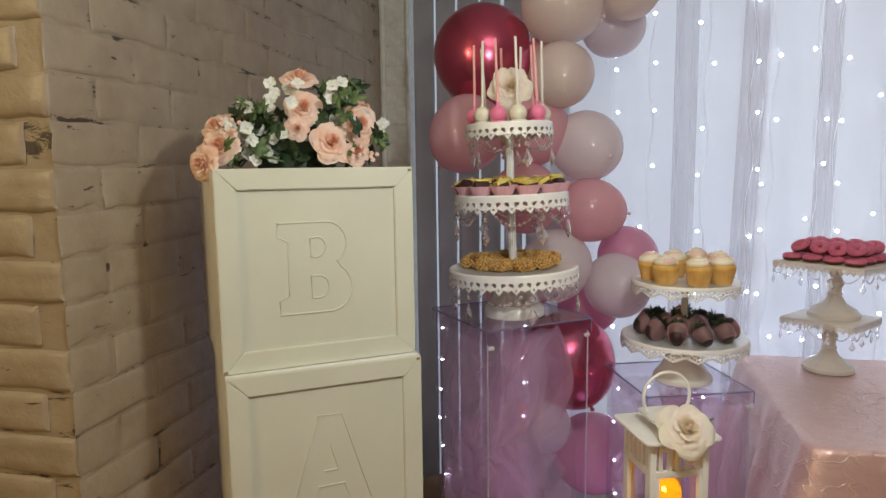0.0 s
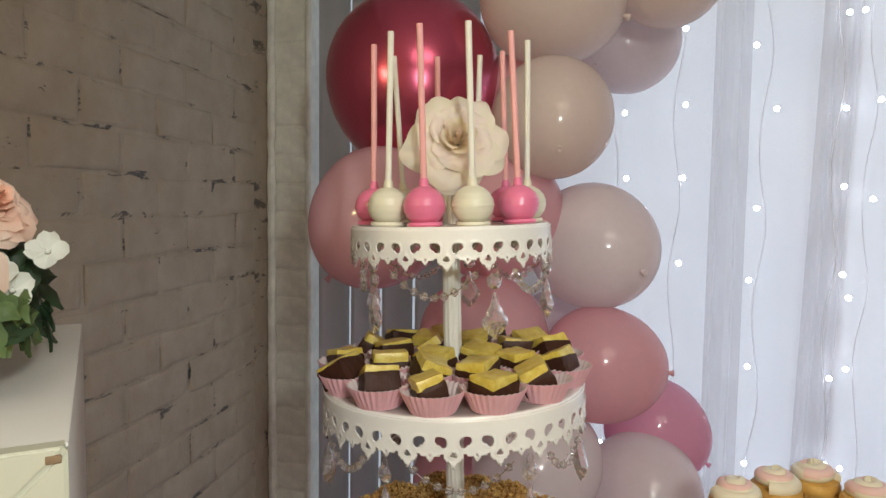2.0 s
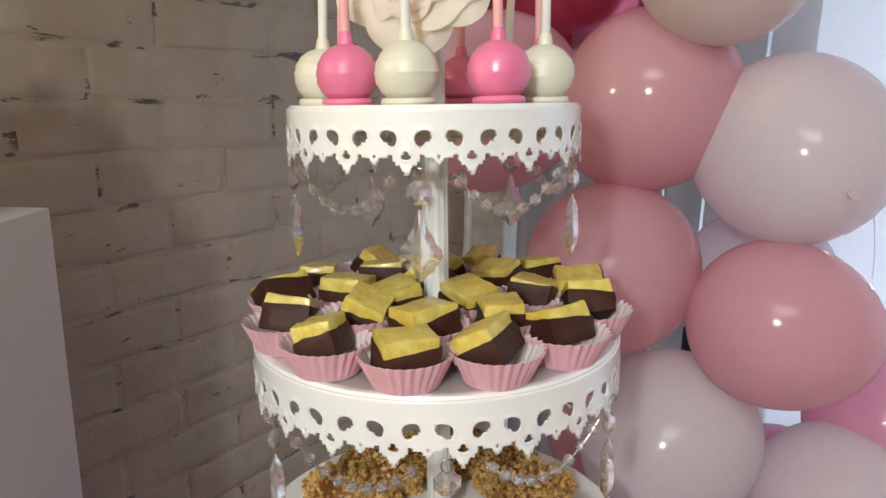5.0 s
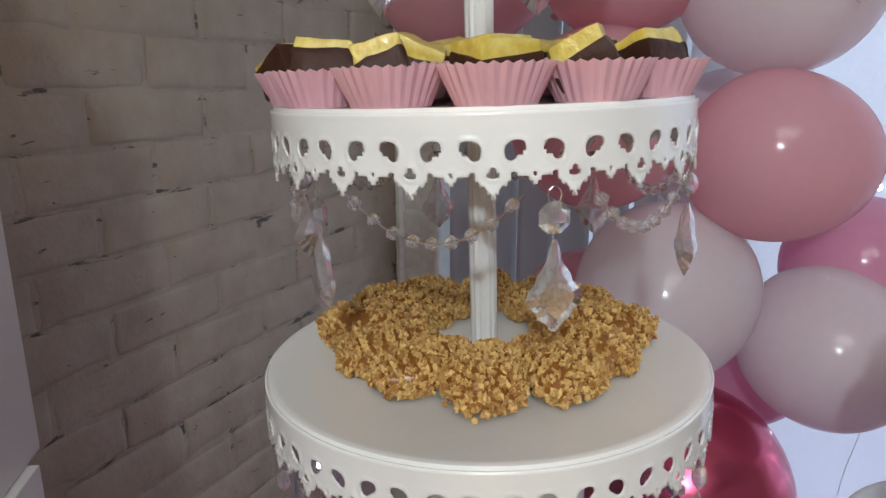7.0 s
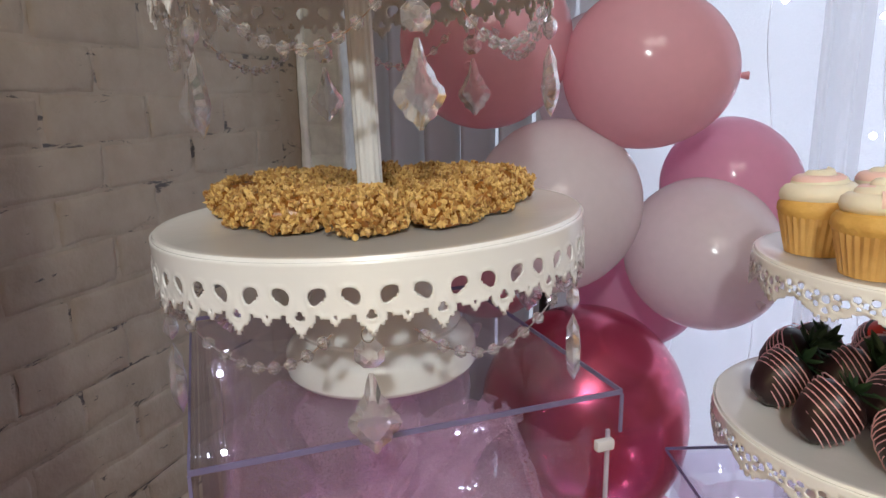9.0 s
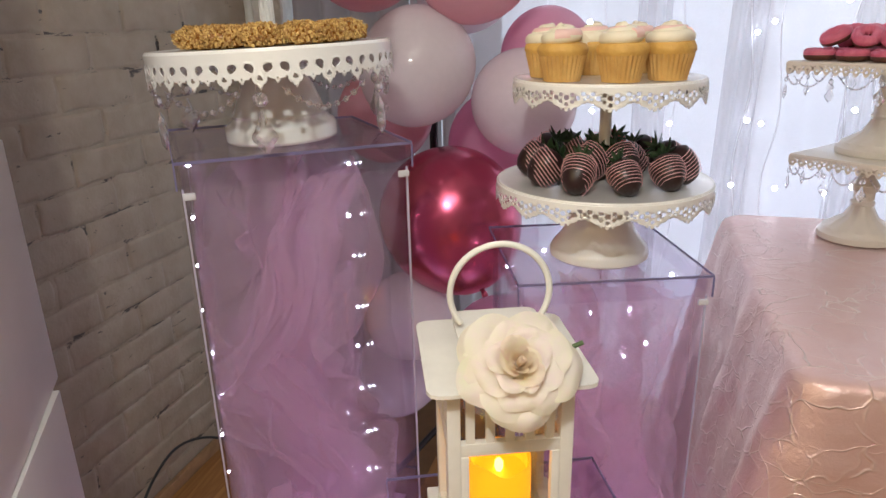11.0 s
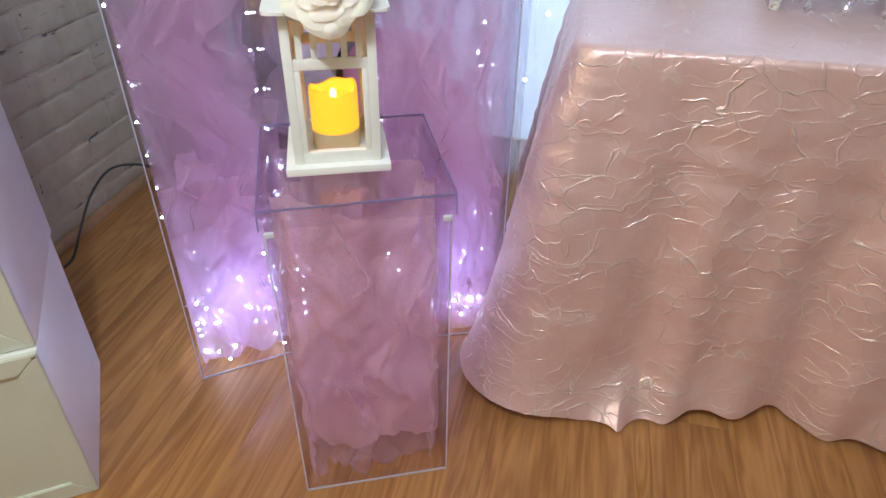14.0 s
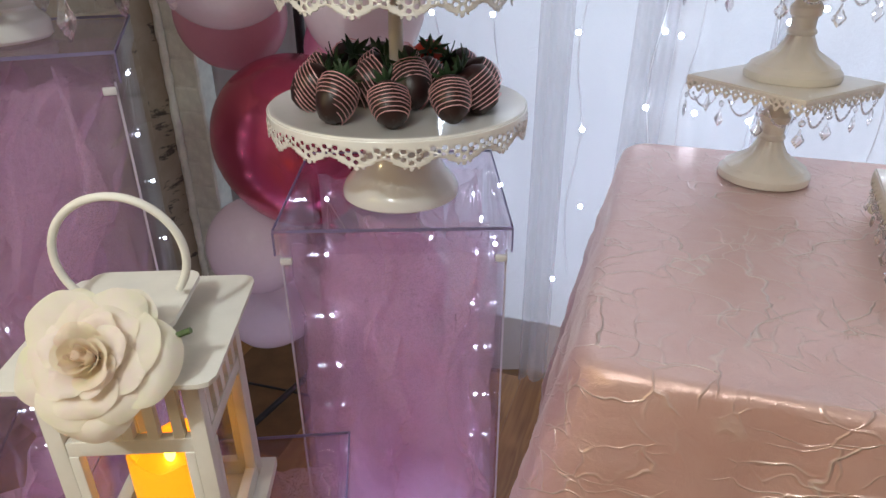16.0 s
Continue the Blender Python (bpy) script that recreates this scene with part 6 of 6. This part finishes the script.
leaf_me = [mesh_of("leaf", leaf_bm(), M_LEAF), mesh_of("leaf", leaf_bm(), M_LEAF_D)]
for k in range(190):
    x, y, z = rn.uniform(-0.15, 0.135), rn.uniform(-0.13, 0.10), rn.uniform(0.012, 0.12)
    if rn.random() < 0.4:
        x, z = Vector(rn.choice(((0.075, 0.13), (-0.085, 0.085), (0.12, 0.05)))) + Vector((rn.uniform(-0.03, 0.03), rn.uniform(-0.03, 0.03)))
    part("leaf", leaf_me[k % 2], None, bq, m=aim(x, y, max(z, 0.012), rn.uniform(-1, 1), rn.uniform(-1, 0.4), rn.uniform(0.0, 1), rn.uniform(0, 360)) @ Matrix.Scale(rn.uniform(0.5, 0.82), 4))
small_bud_me = mesh_of("tiny_bud", ball(bmesh.new(), (0, 0, 0), 0.0042, 8, 6), M_PEACH)
for k in range(26):
    x = rn.choice((-0.135, 0.115, 0.08))
    part("tiny_bud", small_bud_me, None, bq, m=pose(x + rn.uniform(-0.02, 0.02), -0.12 + rn.uniform(-0.01, 0.02), (0.07 if x < 0 else 0.022) + rn.uniform(-0.012, 0.016)))
part("foam_base", lathe([(0.01, 0.0), (0.075, 0.0), (0.07, 0.03), (0.03, 0.05), (0.01, 0.05)], 20), M_LEAF_D, bq)

# ---- cable on the floor ----
cable_pts = [(-0.34, 1.98, 0.005), (-0.335, 2.03, 0.006), (-0.325, 2.10, 0.06), (-0.31, 2.18, 0.115), (-0.285, 2.27, 0.14), (-0.25, 2.36, 0.11), (-0.20, 2.42, 0.06), (-0.12, 2.44, 0.02), (0.02, 2.42, 0.007), (0.20, 2.38, 0.006), (0.35, 2.34, 0.006)]
sm = []
for i in range(len(cable_pts) - 1):
    p0, p1, p2, p3 = (Vector(cable_pts[max(0, min(len(cable_pts) - 1, i + d))]) for d in (-1, 0, 1, 2))
    for s in range(6):
        u = s / 6
        sm.append(0.5 * ((2 * p1) + (p2 - p0) * u + (2 * p0 - 5 * p1 + 4 * p2 - p3) * u * u + (3 * p1 - p0 - 3 * p2 + p3) * u ** 3))
tagged(part("power_cable", tube(sm, 0.0036, 8), M_BLACK), "black power cable looping up from the floor by the brick wall", "cable")
# balloon frame on the floor
bf = thing("balloon_stand", pose(0.28, 2.32, 0), "black metal balloon stand with splayed feet behind the pedestals", "balloon stand")
part("pole", tube([(0.12, 0, 0.0), (0.12, 0, 1.13)], 0.010, 10), M_BLACK, bf)
for dx, dy in ((-0.22, -0.16), (0.24, -0.12), (0.05, 0.14)):
    part("leg", tube([(0.12, 0, 0.16), (0.12 + dx, dy, 0.010)], 0.008, 8), M_BLACK, bf)


# ---- floor planks and bricks ----
PW, PL = 0.158, 1.21
plank_me = mesh_of("floor_plank", boxed(0.0002, PW - 0.0002, 0.0002, PL - 0.0002, -0.006, 0.0, bevel=0.0004), M_FLOOR)
rn = random.Random(3)
for i in range(-6, 18):
    off = rn.uniform(0, PL)
    for j in range(-4, 1):
        y0 = j * PL - off + 0.9
        if y0 + PL > 0.33 or y0 < -4.4:
            continue
        part("floor_plank", plank_me, None, floor, m=pose(i * PW, y0, 0))


def brick_mesh(seed, L, H, D=0.0042, paint=None):
    rn = random.Random(seed)
    bm = bmesh.new()
    nx, nz = 7, 4
    o = Vector((seed * 2.7, 0.3, 1.1))

    def fn(u, v):
        e = min(u, 1 - u) * L
        f = min(v, 1 - v) * H
        edge = min(1.0, min(e, f) / 0.009) ** 0.6
        n = noise.noise(Vector((u * 4, v * 2.5, 0)) + o)
        jag = noise.noise(Vector((u * 9, v * 6, 4)) + o) * 0.0058
        return Vector((u * L + (jag if 0 < u < 1 else jag * 0.6), v * H + (jag if 0 < v < 1 else jag), D * (0.12 + 0.88 * edge) + n * 0.0030))
    us = [0, 0.018, 0.045, 0.2, 0.4, 0.6, 0.8, 0.955, 0.982, 1]
    vs = [0, 0.05, 0.13, 0.36, 0.64, 0.87, 0.95, 1]
    pts = [[bm.verts.new(fn(u, v)) for v in vs] for u in us]
    for i in range(len(us) - 1):
        for j in range(len(vs) - 1):
            bm.faces.new((pts[i][j], pts[i + 1][j], pts[i + 1][j + 1], pts[i][j + 1]))
    return mesh_of("brick", bm, paint or M_BRICK)


BL, BH, MJ = 0.208, 0.0722, 0.0048
bricks = [brick_mesh(s + 1, BL, BH, 0.0034) for s in range(10)]
rough_bricks = [brick_mesh(s + 31, BL, BH - 0.001, 0.0075) for s in range(5)]
half_bricks = [brick_mesh(s + 11, BL / 2 - MJ / 2, BH, 0.0034) for s in range(3)]
# return bricks get the bead white instead of brick paint, as painted daylight
small_bricks = [brick_mesh(s + 21, 0.094, BH, 0.0042, M_BEAD_LIT_RETURN) for s in range(3)]
upright = pose(0, 0, 0, 90, 0, 90)
rows = int(2.0 / (BH + MJ))
rn = random.Random(8)
for r in range(rows):
    z = 0.004 + r * (BH + MJ)
    y = WALL_END + 0.002
    first = True
    while y < -0.03:
        use = half_bricks if (first and r % 2) else bricks
        ln = BL / 2 - MJ / 2 if use is half_bricks else BL
        if y + ln > -0.004:
            use, ln = half_bricks, BL / 2 - MJ / 2
            if y + ln > 0.004:
                break
        part("brick", use[rn.randrange(len(use))], None, wall_west, m=pose(-0.0065 + rn.uniform(-0.0015, 0.001), y, z + rn.uniform(-0.001, 0.001)) @ upright)
        y += ln + MJ
        first = False
    # end face of the wall, seen from the room
    x = -0.006
    for q in range(2):
        part("brick", rough_bricks[rn.randrange(5)], None, wall_west, m=pose(-0.006 - (q + 1) * BL - q * MJ + (0.055 if r % 2 else 0) - 0.055, WALL_END + 0.0065, z, 90, 0, 0))
    part("brick", small_bricks[rn.randrange(3)], None, wall_return, m=pose(0.004, 0.0065, z, 90, 0, 0))
